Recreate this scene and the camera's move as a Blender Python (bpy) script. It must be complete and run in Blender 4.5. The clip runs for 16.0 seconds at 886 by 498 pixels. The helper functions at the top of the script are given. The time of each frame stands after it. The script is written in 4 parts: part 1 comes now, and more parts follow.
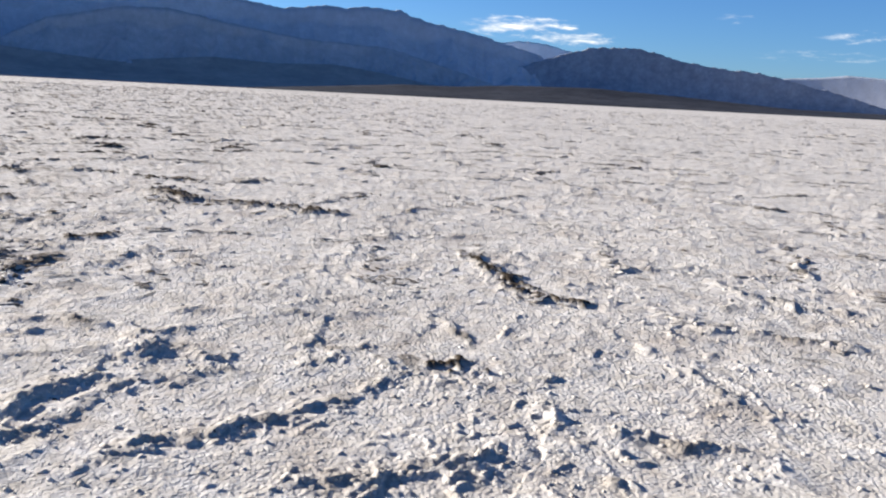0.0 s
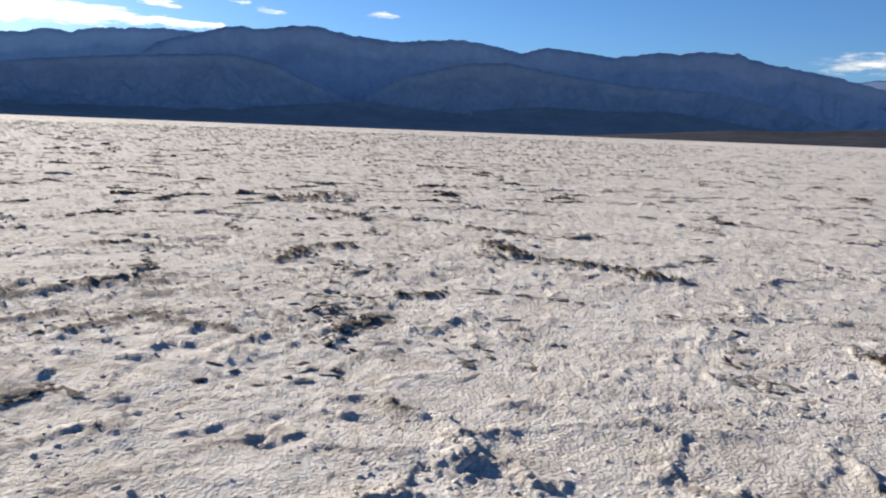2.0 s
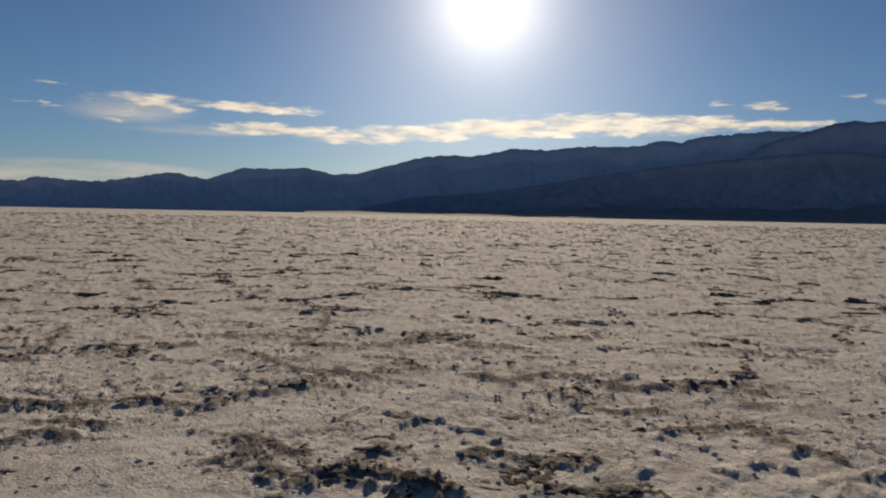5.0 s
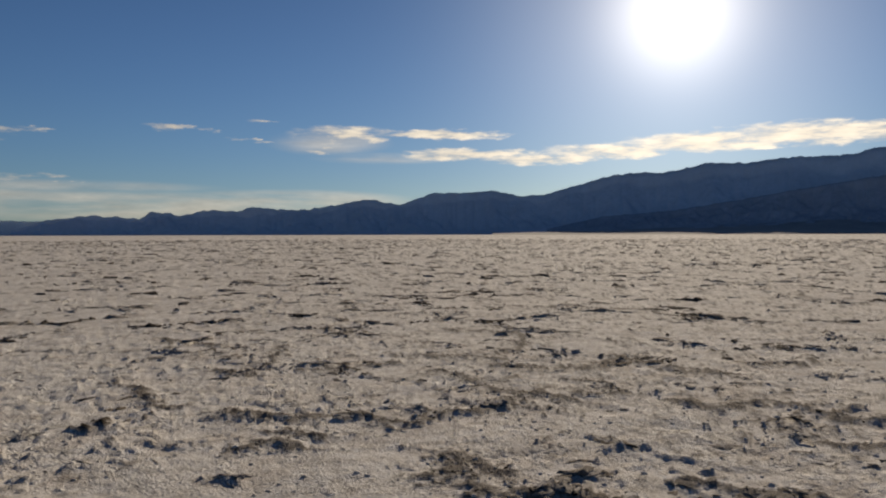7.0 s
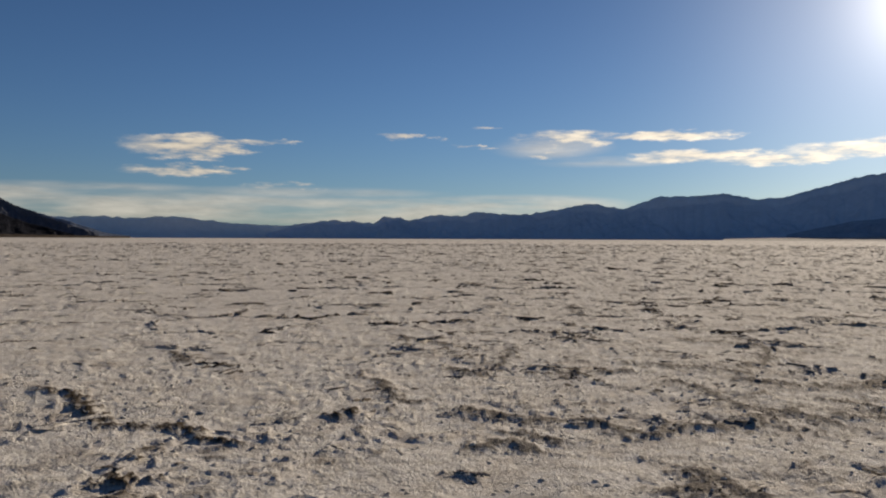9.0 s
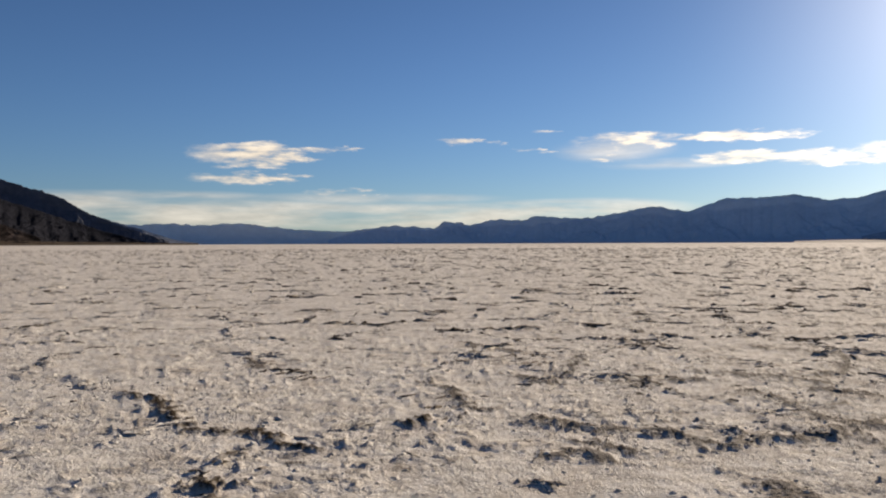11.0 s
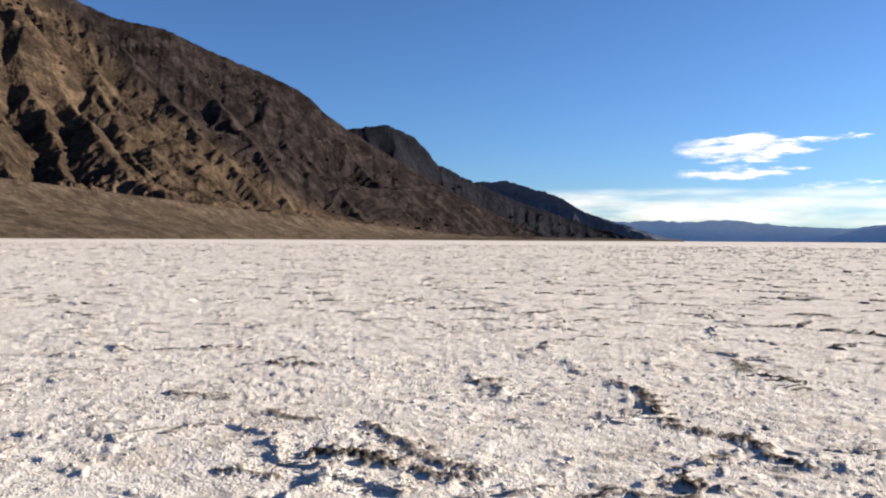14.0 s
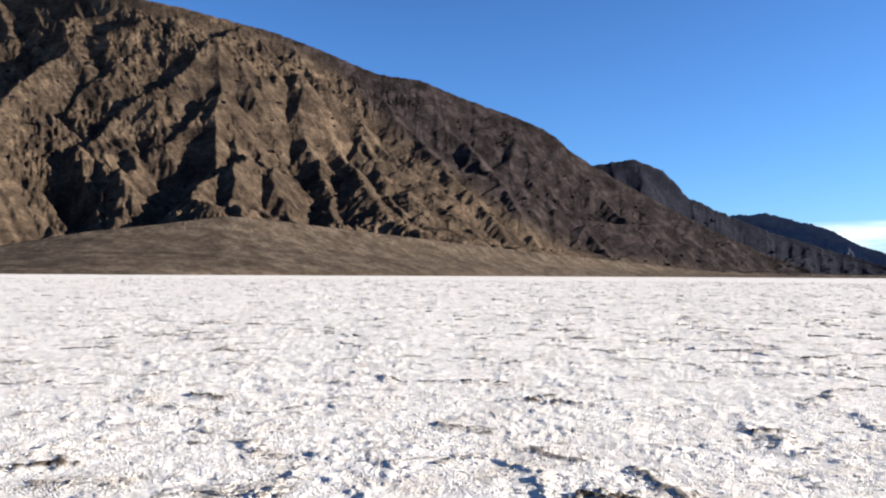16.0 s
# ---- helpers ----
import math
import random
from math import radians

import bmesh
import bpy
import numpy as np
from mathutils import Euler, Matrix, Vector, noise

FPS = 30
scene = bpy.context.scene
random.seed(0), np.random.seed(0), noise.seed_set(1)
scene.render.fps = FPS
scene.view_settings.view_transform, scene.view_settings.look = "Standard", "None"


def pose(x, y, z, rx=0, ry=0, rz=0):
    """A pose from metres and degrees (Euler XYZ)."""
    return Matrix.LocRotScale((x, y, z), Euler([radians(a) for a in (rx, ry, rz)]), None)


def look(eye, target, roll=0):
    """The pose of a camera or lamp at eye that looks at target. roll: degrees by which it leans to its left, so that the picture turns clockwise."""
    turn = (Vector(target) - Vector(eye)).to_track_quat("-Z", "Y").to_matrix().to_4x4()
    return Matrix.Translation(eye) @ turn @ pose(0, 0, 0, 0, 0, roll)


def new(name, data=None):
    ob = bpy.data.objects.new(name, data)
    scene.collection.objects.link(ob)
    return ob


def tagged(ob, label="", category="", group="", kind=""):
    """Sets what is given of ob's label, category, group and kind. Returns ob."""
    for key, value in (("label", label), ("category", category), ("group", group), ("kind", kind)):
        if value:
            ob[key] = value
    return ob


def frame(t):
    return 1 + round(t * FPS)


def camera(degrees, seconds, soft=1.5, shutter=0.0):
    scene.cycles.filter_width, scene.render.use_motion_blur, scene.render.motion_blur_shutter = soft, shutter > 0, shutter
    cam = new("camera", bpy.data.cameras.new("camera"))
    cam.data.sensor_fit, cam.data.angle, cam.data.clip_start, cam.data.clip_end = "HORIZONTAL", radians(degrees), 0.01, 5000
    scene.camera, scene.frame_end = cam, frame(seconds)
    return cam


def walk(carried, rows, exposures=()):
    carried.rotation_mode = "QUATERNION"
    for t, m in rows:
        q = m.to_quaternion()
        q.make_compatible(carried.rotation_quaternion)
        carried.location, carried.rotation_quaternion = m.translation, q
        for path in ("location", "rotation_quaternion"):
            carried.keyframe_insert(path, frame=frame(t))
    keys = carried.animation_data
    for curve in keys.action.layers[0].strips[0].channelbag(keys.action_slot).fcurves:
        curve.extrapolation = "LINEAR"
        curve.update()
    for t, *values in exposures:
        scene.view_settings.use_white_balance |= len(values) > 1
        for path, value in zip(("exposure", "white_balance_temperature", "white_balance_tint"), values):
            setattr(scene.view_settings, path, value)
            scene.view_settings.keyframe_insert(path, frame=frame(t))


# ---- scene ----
cam = camera(59.68, 16.0, soft=2.1)
PATH = [
    (0.0, pose(-1.049, -0.437, 1.525, 78.89, -2.84, -95.98)),
    (0.5, pose(-0.765, -0.359, 1.533, 79.75, -1.34, -96.26)),
    (1.0, pose(-0.439, -0.367, 1.544, 81.51, -2.60, -88.24)),
    (1.5, pose(-0.165, -0.265, 1.521, 81.37, -2.68, -78.72)),
    (2.0, pose(0.007, -0.146, 1.553, 81.29, -2.18, -72.42)),
    (2.5, pose(0.124, -0.118, 1.548, 80.71, -0.99, -65.11)),
    (3.0, pose(0.201, -0.148, 1.564, 80.59, -1.93, -58.27)),
    (3.5, pose(0.221, -0.096, 1.581, 83.84, -1.68, -51.59)),
    (4.0, pose(0.174, -0.047, 1.593, 86.18, -0.66, -43.71)),
    (4.5, pose(0.141, -0.001, 1.585, 87.14, -0.25, -36.09)),
    (4.7, pose(0.124, 0.013, 1.587, 87.18, -0.70, -33.45)),
    (6.8, pose(0.010, 0.001, 1.586, 88.94, 0.02, -17.86)),
    (7.0, pose(0.000, 0.000, 1.600, 88.92, 0.14, -16.34)),
    (7.5, pose(-0.020, 0.018, 1.599, 89.22, 0.21, -12.10)),
    (8.0, pose(-0.049, 0.036, 1.600, 89.59, -0.03, -7.67)),
    (8.5, pose(-0.088, 0.052, 1.595, 89.50, -0.57, -4.00)),
    (9.0, pose(-0.117, 0.071, 1.586, 89.24, -0.25, -0.03)),
    (9.2, pose(-0.131, 0.061, 1.593, 89.15, -0.15, 1.64)),
    (11.3, pose(-0.208, -0.013, 1.630, 89.83, 0.37, 5.76)),
    (11.5, pose(-0.190, -0.015, 1.622, 90.02, 0.37, 7.37)),
    (12.0, pose(-0.155, 0.008, 1.635, 90.20, 0.46, 12.95)),
    (12.5, pose(-0.125, 0.031, 1.626, 90.07, -0.04, 18.71)),
    (13.0, pose(-0.137, 0.056, 1.626, 90.09, -0.33, 24.68)),
    (13.5, pose(-0.174, 0.052, 1.618, 89.52, 0.12, 32.54)),
    (14.0, pose(-0.224, 0.019, 1.633, 89.30, -0.37, 39.37)),
    (14.5, pose(-0.273, -0.012, 1.634, 90.45, -1.19, 42.94)),
    (15.0, pose(-0.267, -0.043, 1.631, 90.92, -1.08, 47.51)),
    (15.5, pose(-0.313, -0.053, 1.632, 91.18, -0.98, 53.15)),
    (16.0, pose(-0.369, -0.061, 1.633, 91.92, -0.38, 57.43)),
]
EXPOSURE = [(0.0, 1.2, 6100, 10), (2.0, 0.97, 6300, 10), (2.5, 0.82, 6400, 10), (3.0, 0.74, 6650, 11), (3.5, 0.24, 7100, 12), (4.0, -0.2, 7400, 12), (4.7, -0.24, 7400, 12), (7.0, -0.17, 7300, 11),
            (8.5, -0.12, 7250, 11), (9.2, 0.1, 7250, 11), (11.3, 0.55, 7350, 13), (12.0, 0.75, 7350, 13), (13.0, 1.05, 7150, 12.5), (14.5, 1.44, 6500, 10.5), (16.0, 1.68, 6150, 9.5)]
walk(cam, PATH, EXPOSURE)

# ---- sky, sun ----
SUN_AZ, SUN_EL = -33.2, 15.4      # degrees to the left of +y, degrees up
sun_way = Vector((-math.sin(radians(SUN_AZ)) * math.cos(radians(SUN_EL)),
                  math.cos(radians(SUN_AZ)) * math.cos(radians(SUN_EL)), math.sin(radians(SUN_EL))))

sun_data = bpy.data.lights.new("sun", "SUN")
sun_data.energy, sun_data.angle, sun_data.color = 5.0, radians(0.53), (1.0, 0.9, 0.76)
sun = new("sun", sun_data)
sun.matrix_world = look((0, 0, 50), Vector((0, 0, 50)) - sun_way)

# clouds: azimuth, height, half width, half height, thickness
CLOUDS = ((18.3, 6.4, 5.2, 1.05, 1.2), (13.4, 6.85, 3.6, 0.32, 0.7), (18.6, 4.75, 4.8, 0.55, 0.95), (11.8, 3.7, 4.0, 0.42, 0.6),
          (3.2, 7.5, 2.0, 0.25, 0.8), (0.6, 7.35, 1.2, 0.18, 0.5), (-3.3, 8.1, 1.2, 0.17, 0.8), (-2.2, 6.85, 2.0, 0.14, 0.6),
          (-8.7, 7.2, 4.5, 0.85, 0.85), (-7.0, 6.1, 1.8, 0.3, 0.7))
CLOUDS_BY_SUN = ((-16.0, 7.35, 6.0, 0.5, 1.2), (-17.8, 5.85, 5.5, 0.6, 1.2), (-23.8, 5.5, 6.0, 0.55, 1.2), (-28.8, 6.0, 6.0, 0.75, 1.2),
                 (-34.8, 6.45, 7.0, 0.95, 1.3), (-41.4, 6.7, 7.0, 0.95, 1.3), (-47.4, 6.6, 6.0, 0.8, 1.2), (-52.9, 6.5, 4.0, 0.45, 1.0),
                 (-49.5, 7.95, 0.8, 0.3, 0.8), (-52.6, 7.75, 1.9, 0.4, 0.9), (-57.8, 8.3, 0.8, 0.22, 0.7), (-60.0, 7.8, 1.3, 0.3, 0.8),
                 (-67.6, 7.87, 1.0, 0.36, 0.8))
CLOUDS_VEIL = ((30.1, 2.3, 10.0, 1.5, 0.9), (19.0, 2.1, 15.0, 1.4, 0.9), (5.9, 2.0, 14.0, 1.25, 0.9), (-6.2, 2.4, 9.0, 1.0, 0.8), (10.0, 3.3, 12.0, 0.55, 0.5), (-4.0, 2.9, 7.0, 0.45, 0.5), (24.0, 3.4, 9.0, 0.5, 0.5), (-8.0, 6.7, 5.0, 1.1, 0.6), (-12.0, 5.6, 6.0, 0.5, 0.6))
CLOUDS_WEST = ((-100.8, 5.15, 4.4, 0.85, 0.75), (-105.2, 4.5, 3.8, 0.5, 0.65), (-115.9, 6.1, 2.6, 0.3, 0.25), (-123.0, 5.0, 3.0, 0.35, 0.3),
               (-121.0, 3.8, 5.0, 0.35, 0.25))


def sky_world():
    w = bpy.data.worlds.new("sky")
    scene.world = w
    w.use_nodes = True
    nt = w.node_tree
    nt.nodes.clear()

    def nd(kind, op=None, **sets):
        n = nt.nodes.new(kind)
        if op:
            n.operation = op
        for i, v in sets.items():
            n.inputs[int(i[1:])].default_value = v
        return n

    def ln(a, b, i=0, o=0):
        nt.links.new(a.outputs[o], b.inputs[i])
        return b

    sky = nt.nodes.new("ShaderNodeTexSky")
    sky.sky_type, sky.sun_disc = "NISHITA", False
    sky.sun_elevation, sky.sun_rotation = radians(SUN_EL), radians(-SUN_AZ)
    sky.altitude, sky.air_density, sky.dust_density, sky.ozone_density = 0, 0.9, 0.2, 4.5
    place = nt.nodes.new("ShaderNodeTexCoord")
    parts = ln(place, nt.nodes.new("ShaderNodeSeparateXYZ"))
    back = ln(parts, nd("ShaderNodeMath", "MULTIPLY", i1=-1.0))
    az = ln(back, nd("ShaderNodeMath", "ARCTAN2"))
    ln(parts, az, 1, 1)
    az = ln(az, nd("ShaderNodeMath", "DEGREES"))
    el = ln(ln(parts, nd("ShaderNodeMath", "ARCSINE"), 0, 2), nd("ShaderNodeMath", "DEGREES"))
    flat = ln(az, nt.nodes.new("ShaderNodeCombineXYZ"))
    ln(el, flat, 1)
    # ragged, wind-drawn edges
    wide = ln(flat, nd("ShaderNodeVectorMath", "MULTIPLY", i1=(0.34, 1.6, 1.0)))
    puffs = ln(wide, nt.nodes.new("ShaderNodeTexNoise"))
    puffs.inputs["Scale"].default_value, puffs.inputs["Detail"].default_value, puffs.inputs["Roughness"].default_value = 1.1, 8.0, 0.62
    bend = ln(puffs, nd("ShaderNodeVectorMath", "MULTIPLY_ADD", i1=(6.0, 1.3, 0.0), i2=(-3.0, -0.65, 0.0)), 0, 1)
    bent = ln(flat, nd("ShaderNodeVectorMath", "ADD"))
    ln(bend, bent, 1)

    def bank(clouds, where):
        total = None
        for a, e, wa, we, s in clouds:
            v = ln(where, nd("ShaderNodeVectorMath", "MULTIPLY_ADD", i1=(1 / wa, 1 / we, 0), i2=(-a / wa, -e / we, 0)))
            d = ln(v, nd("ShaderNodeVectorMath", "DOT_PRODUCT"))
            ln(v, d, 1)
            m = ln(d, nd("ShaderNodeMath", "MULTIPLY_ADD", i1=-s, i2=s), 0, 1)
            total = ln(m, ln(total, nd("ShaderNodeMath", "MAXIMUM")), 1) if total else ln(m, nd("ShaderNodeMath", "MAXIMUM", i1=0.0))
        return total

    def eased(source, lo, hi, to=1.0):
        r = nt.nodes.new("ShaderNodeMapRange")
        r.interpolation_type = "SMOOTHSTEP"
        ln(source, r)
        r.inputs[1].default_value, r.inputs[2].default_value, r.inputs[4].default_value = lo, hi, to
        return r

    total = bank(CLOUDS + CLOUDS_BY_SUN + CLOUDS_WEST, bent)
    rag = ln(puffs, nd("ShaderNodeMath", "MULTIPLY_ADD", i1=4.2, i2=-2.1))
    thick = eased(ln(rag, ln(total, nd("ShaderNodeMath", "ADD")), 1), 0.0, 1.45)
    cover = ln(eased(total, 0.0, 0.35), ln(thick, nd("ShaderNodeMath", "MULTIPLY")), 1)
    # thin even veil low over the valley's end
    slow = ln(ln(flat, nd("ShaderNodeVectorMath", "MULTIPLY", i1=(0.1, 0.8, 1.0))), nt.nodes.new("ShaderNodeTexNoise"))
    slow.inputs["Scale"].default_value, slow.inputs["Detail"].default_value = 1.0, 4.0
    veil = ln(eased(slow, 0.25, 0.6), ln(eased(bank(CLOUDS_VEIL, flat), 0.0, 0.8, 0.62), nd("ShaderNodeMath", "MULTIPLY")), 1)
    cover = ln(veil, ln(cover, nd("ShaderNodeMath", "MAXIMUM")), 1)
    # light scattered forward through air and cloud, strongest round the sun
    near = ln(place, nd("ShaderNodeVectorMath", "DOT_PRODUCT", i1=tuple(sun_way)))
    near = ln(near, nd("ShaderNodeMath", "MAXIMUM", i1=0.0), 0, 1)

    def lobe(power, gain):
        return ln(ln(near, nd("ShaderNodeMath", "POWER", i1=power)), nd("ShaderNodeMath", "MULTIPLY", i1=gain))

    glow = lobe(60.0, SUN_GLOW[0])
    for p, g in ((400.0, SUN_GLOW[1]), (9000.0, SUN_GLOW[2])):
        glow = ln(lobe(p, g), ln(glow, nd("ShaderNodeMath", "ADD")), 1)
    air = ln(sky, nd("ShaderNodeVectorMath", "MULTIPLY", i1=SKY_TINT))
    depth = eased(el, 8.0, 50.0)                # a clear sky deepens towards the zenith
    depth.inputs[3].default_value, depth.inputs[4].default_value = 1.0, 0.58
    air = ln(depth, ln(air, nd("ShaderNodeVectorMath", "MULTIPLY")), 1)
    halo = ln(glow, nd("ShaderNodeVectorMath", "MULTIPLY", i1=(1.0, 0.95, 0.9)))
    air = ln(halo, ln(air, nd("ShaderNodeVectorMath", "ADD")), 1)
    lit = ln(ln(lobe(14.0, 1.0), nd("ShaderNodeMath", "MULTIPLY_ADD", i1=CLOUD_LIGHT[1], i2=CLOUD_LIGHT[0])),
             nd("ShaderNodeVectorMath", "MULTIPLY", i1=(1.0, 0.94, 0.84)))
    lumps = ln(puffs, nd("ShaderNodeMath", "MULTIPLY_ADD", i1=1.1, i2=0.42))
    lit = ln(lumps, ln(lit, nd("ShaderNodeVectorMath", "MULTIPLY")), 1)
    mix = nt.nodes.new("ShaderNodeMix")
    mix.data_type = "RGBA"
    nt.links.new(cover.outputs[0], mix.inputs[0])
    nt.links.new(air.outputs[0], mix.inputs[6])
    nt.links.new(lit.outputs[0], mix.inputs[7])
    bg = nt.nodes.new("ShaderNodeBackground")
    bg.inputs[1].default_value = SKY_STRENGTH
    nt.links.new(mix.outputs[2], bg.inputs[0])
    ln(bg, nt.nodes.new("ShaderNodeOutputWorld"))


SKY_STRENGTH, SKY_TINT = 0.055, (0.73, 0.92, 1.16)
SUN_GLOW = (6.0, 17.0, 200.0)
CLOUD_LIGHT = (11.0, 12.0)
sky_world()

# ---- noise ----
def hashed(ix, iy, seed):
    h = (ix.astype(np.int64) * 374761393 + iy.astype(np.int64) * 668265263 + seed * 974634347) & 0xFFFFFFFF
    h = ((h ^ (h >> 13)) * 1274126177) & 0xFFFFFFFF
    return ((h ^ (h >> 16)) & 0xFFFFFF).astype(np.float64) / 0xFFFFFF


def perlin(x, y, seed):
    """Gradient noise, about -0.7 to 0.7."""
    ix, iy = np.floor(x), np.floor(y)
    fx, fy = x - ix, y - iy
    u, v = fx * fx * fx * (fx * (fx * 6 - 15) + 10), fy * fy * fy * (fy * (fy * 6 - 15) + 10)

    def corner(dx, dy):
        a = hashed(ix + dx, iy + dy, seed) * 6.2831853
        return np.cos(a) * (fx - dx) + np.sin(a) * (fy - dy)

    lo = corner(0, 0) * (1 - u) + corner(1, 0) * u
    hi = corner(0, 1) * (1 - u) + corner(1, 1) * u
    return lo * (1 - v) + hi * v


def fbm(x, y, octaves, seed, gain=0.5):
    total, amp = 0.0, 1.0
    for k in range(octaves):
        total = total + amp * perlin(x * 2 ** k + 7.3 * k, y * 2 ** k - 3.1 * k, seed + k)
        amp *= gain
    return total


def ridged(x, y, octaves, seed, gain=0.5):
    """Sharp crests, 0 to about 1."""
    total, amp, norm = 0.0, 1.0, 0.0
    for k in range(octaves):
        total = total + amp * (1 - np.minimum(1, np.abs(perlin(x * 2.1 ** k + 5.7 * k, y * 2.1 ** k + 1.9 * k, seed + k)) * 2.4))
        norm += amp
        amp *= gain
    return total / norm


def cells(x, y, seed):
    """Distance to the border between the two nearest of scattered centres, and the nearest one's number."""
    ix, iy = np.floor(x), np.floor(y)
    d1, d2, who = np.full(x.shape, 9.0), np.full(x.shape, 9.0), np.zeros(x.shape)
    for dx in (-1, 0, 1):
        for dy in (-1, 0, 1):
            cx, cy = ix + dx, iy + dy
            d = np.hypot(cx + hashed(cx, cy, seed) - x, cy + hashed(cx, cy, seed + 1) - y)
            nearer = d < d1
            d2 = np.where(nearer, d1, np.minimum(d2, d))
            who = np.where(nearer, hashed(cx, cy, seed + 2), who)
            d1 = np.where(nearer, d, d1)
    return d2 - d1, who


def knobs(x, y, seed):
    """Round knobs of uneven size scattered over the plane, 0 to 1."""
    ix, iy = np.floor(x), np.floor(y)
    top = np.zeros(x.shape)
    for dx in (-1, 0, 1):
        for dy in (-1, 0, 1):
            cx, cy = ix + dx, iy + dy
            h = hashed(cx, cy, seed + 2)
            d = ((cx + hashed(cx, cy, seed) - x) ** 2 + (cy + hashed(cx, cy, seed + 1) - y) ** 2) / (0.3 + 0.5 * h) ** 2
            top = np.maximum(top, (0.35 + 0.65 * h) * np.sqrt(np.maximum(0, 1 - d)))
    return top


def smooth(e0, e1, x):
    t = np.clip((x - e0) / (e1 - e0), 0, 1)
    return t * t * (3 - 2 * t)


def grid_mesh(name, X, Y, Z, closed=False, **layers):
    """A sheet of quads over rows x columns of points."""
    rows, cols = X.shape
    me = bpy.data.meshes.new(name)
    me.vertices.add(rows * cols)
    me.vertices.foreach_set("co", np.stack([X, Y, Z], -1).astype(np.float32).ravel())
    i, j = np.meshgrid(np.arange(rows - 1), np.arange(cols if closed else cols - 1), indexing="ij")
    k = (j + 1) % cols
    quads = np.stack([i * cols + j, (i + 1) * cols + j, (i + 1) * cols + k, i * cols + k], -1).reshape(-1, 4)
    me.loops.add(quads.size)
    me.loops.foreach_set("vertex_index", quads.astype(np.int32).ravel())
    me.polygons.add(len(quads))
    me.polygons.foreach_set("loop_start", np.arange(0, quads.size, 4, dtype=np.int32))
    me.polygons.foreach_set("use_smooth", np.ones(len(quads), dtype=bool))
    for key, values in layers.items():
        me.attributes.new(key, "FLOAT", "POINT").data.foreach_set("value", values.astype(np.float32).ravel())
    me.update(calc_edges=True)
    return me


# ---- materials ----
def surface(name, roughness=0.9):
    m = bpy.data.materials.new(name)
    m.use_nodes = True
    b = m.node_tree.nodes["Principled BSDF"]
    b.inputs["Roughness"].default_value = roughness
    b.inputs["Specular IOR Level"].default_value = 0.2
    return m, m.node_tree, b


def noise_node(nt, scale, detail=6.0, rough=0.6, squash=None):
    co = nt.nodes.new("ShaderNodeTexCoord")
    n = nt.nodes.new("ShaderNodeTexNoise")
    n.inputs["Scale"].default_value, n.inputs["Detail"].default_value, n.inputs["Roughness"].default_value = scale, detail, rough
    source = co.outputs["Object"]
    if squash:
        mp = nt.nodes.new("ShaderNodeMapping")
        mp.inputs["Scale"].default_value = squash
        nt.links.new(source, mp.inputs[0])
        source = mp.outputs[0]
    nt.links.new(source, n.inputs["Vector"])
    return n.outputs["Fac"]


def ramp(nt, fac, stops):
    r = nt.nodes.new("ShaderNodeValToRGB")
    while len(r.color_ramp.elements) < len(stops):
        r.color_ramp.elements.new(0.5)
    for e, (p, c) in zip(r.color_ramp.elements, stops):
        e.position, e.color = p, (*c, 1) if len(c) == 3 else (c[0], c[0], c[0], 1)
    nt.links.new(fac, r.inputs[0])
    return r.outputs[0]


def blend(nt, fac, a, b, mode="MIX"):
    m = nt.nodes.new("ShaderNodeMix")
    m.data_type, m.blend_type = "RGBA", mode
    for socket, i in ((fac, 0), (a, 6), (b, 7)):
        if isinstance(socket, (int, float)):
            m.inputs[i].default_value = socket
        elif isinstance(socket, tuple):
            m.inputs[i].default_value = (*socket, 1)
        else:
            nt.links.new(socket, m.inputs[i])
    return m.outputs[2]


def attribute(nt, name):
    a = nt.nodes.new("ShaderNodeAttribute")
    a.attribute_name = name
    return a.outputs["Fac"]


def relief(nt, b, height, distance, strength=1.0, over=None, patches=None):
    n = nt.nodes.new("ShaderNodeBump")
    n.inputs["Distance"].default_value, n.inputs["Strength"].default_value = distance, strength
    nt.links.new(height, n.inputs["Height"])
    if patches:
        nt.links.new(patches, n.inputs["Strength"])
    if over:
        nt.links.new(over.outputs[0], n.inputs["Normal"])
    nt.links.new(n.outputs[0], b.inputs["Normal"])
    return n


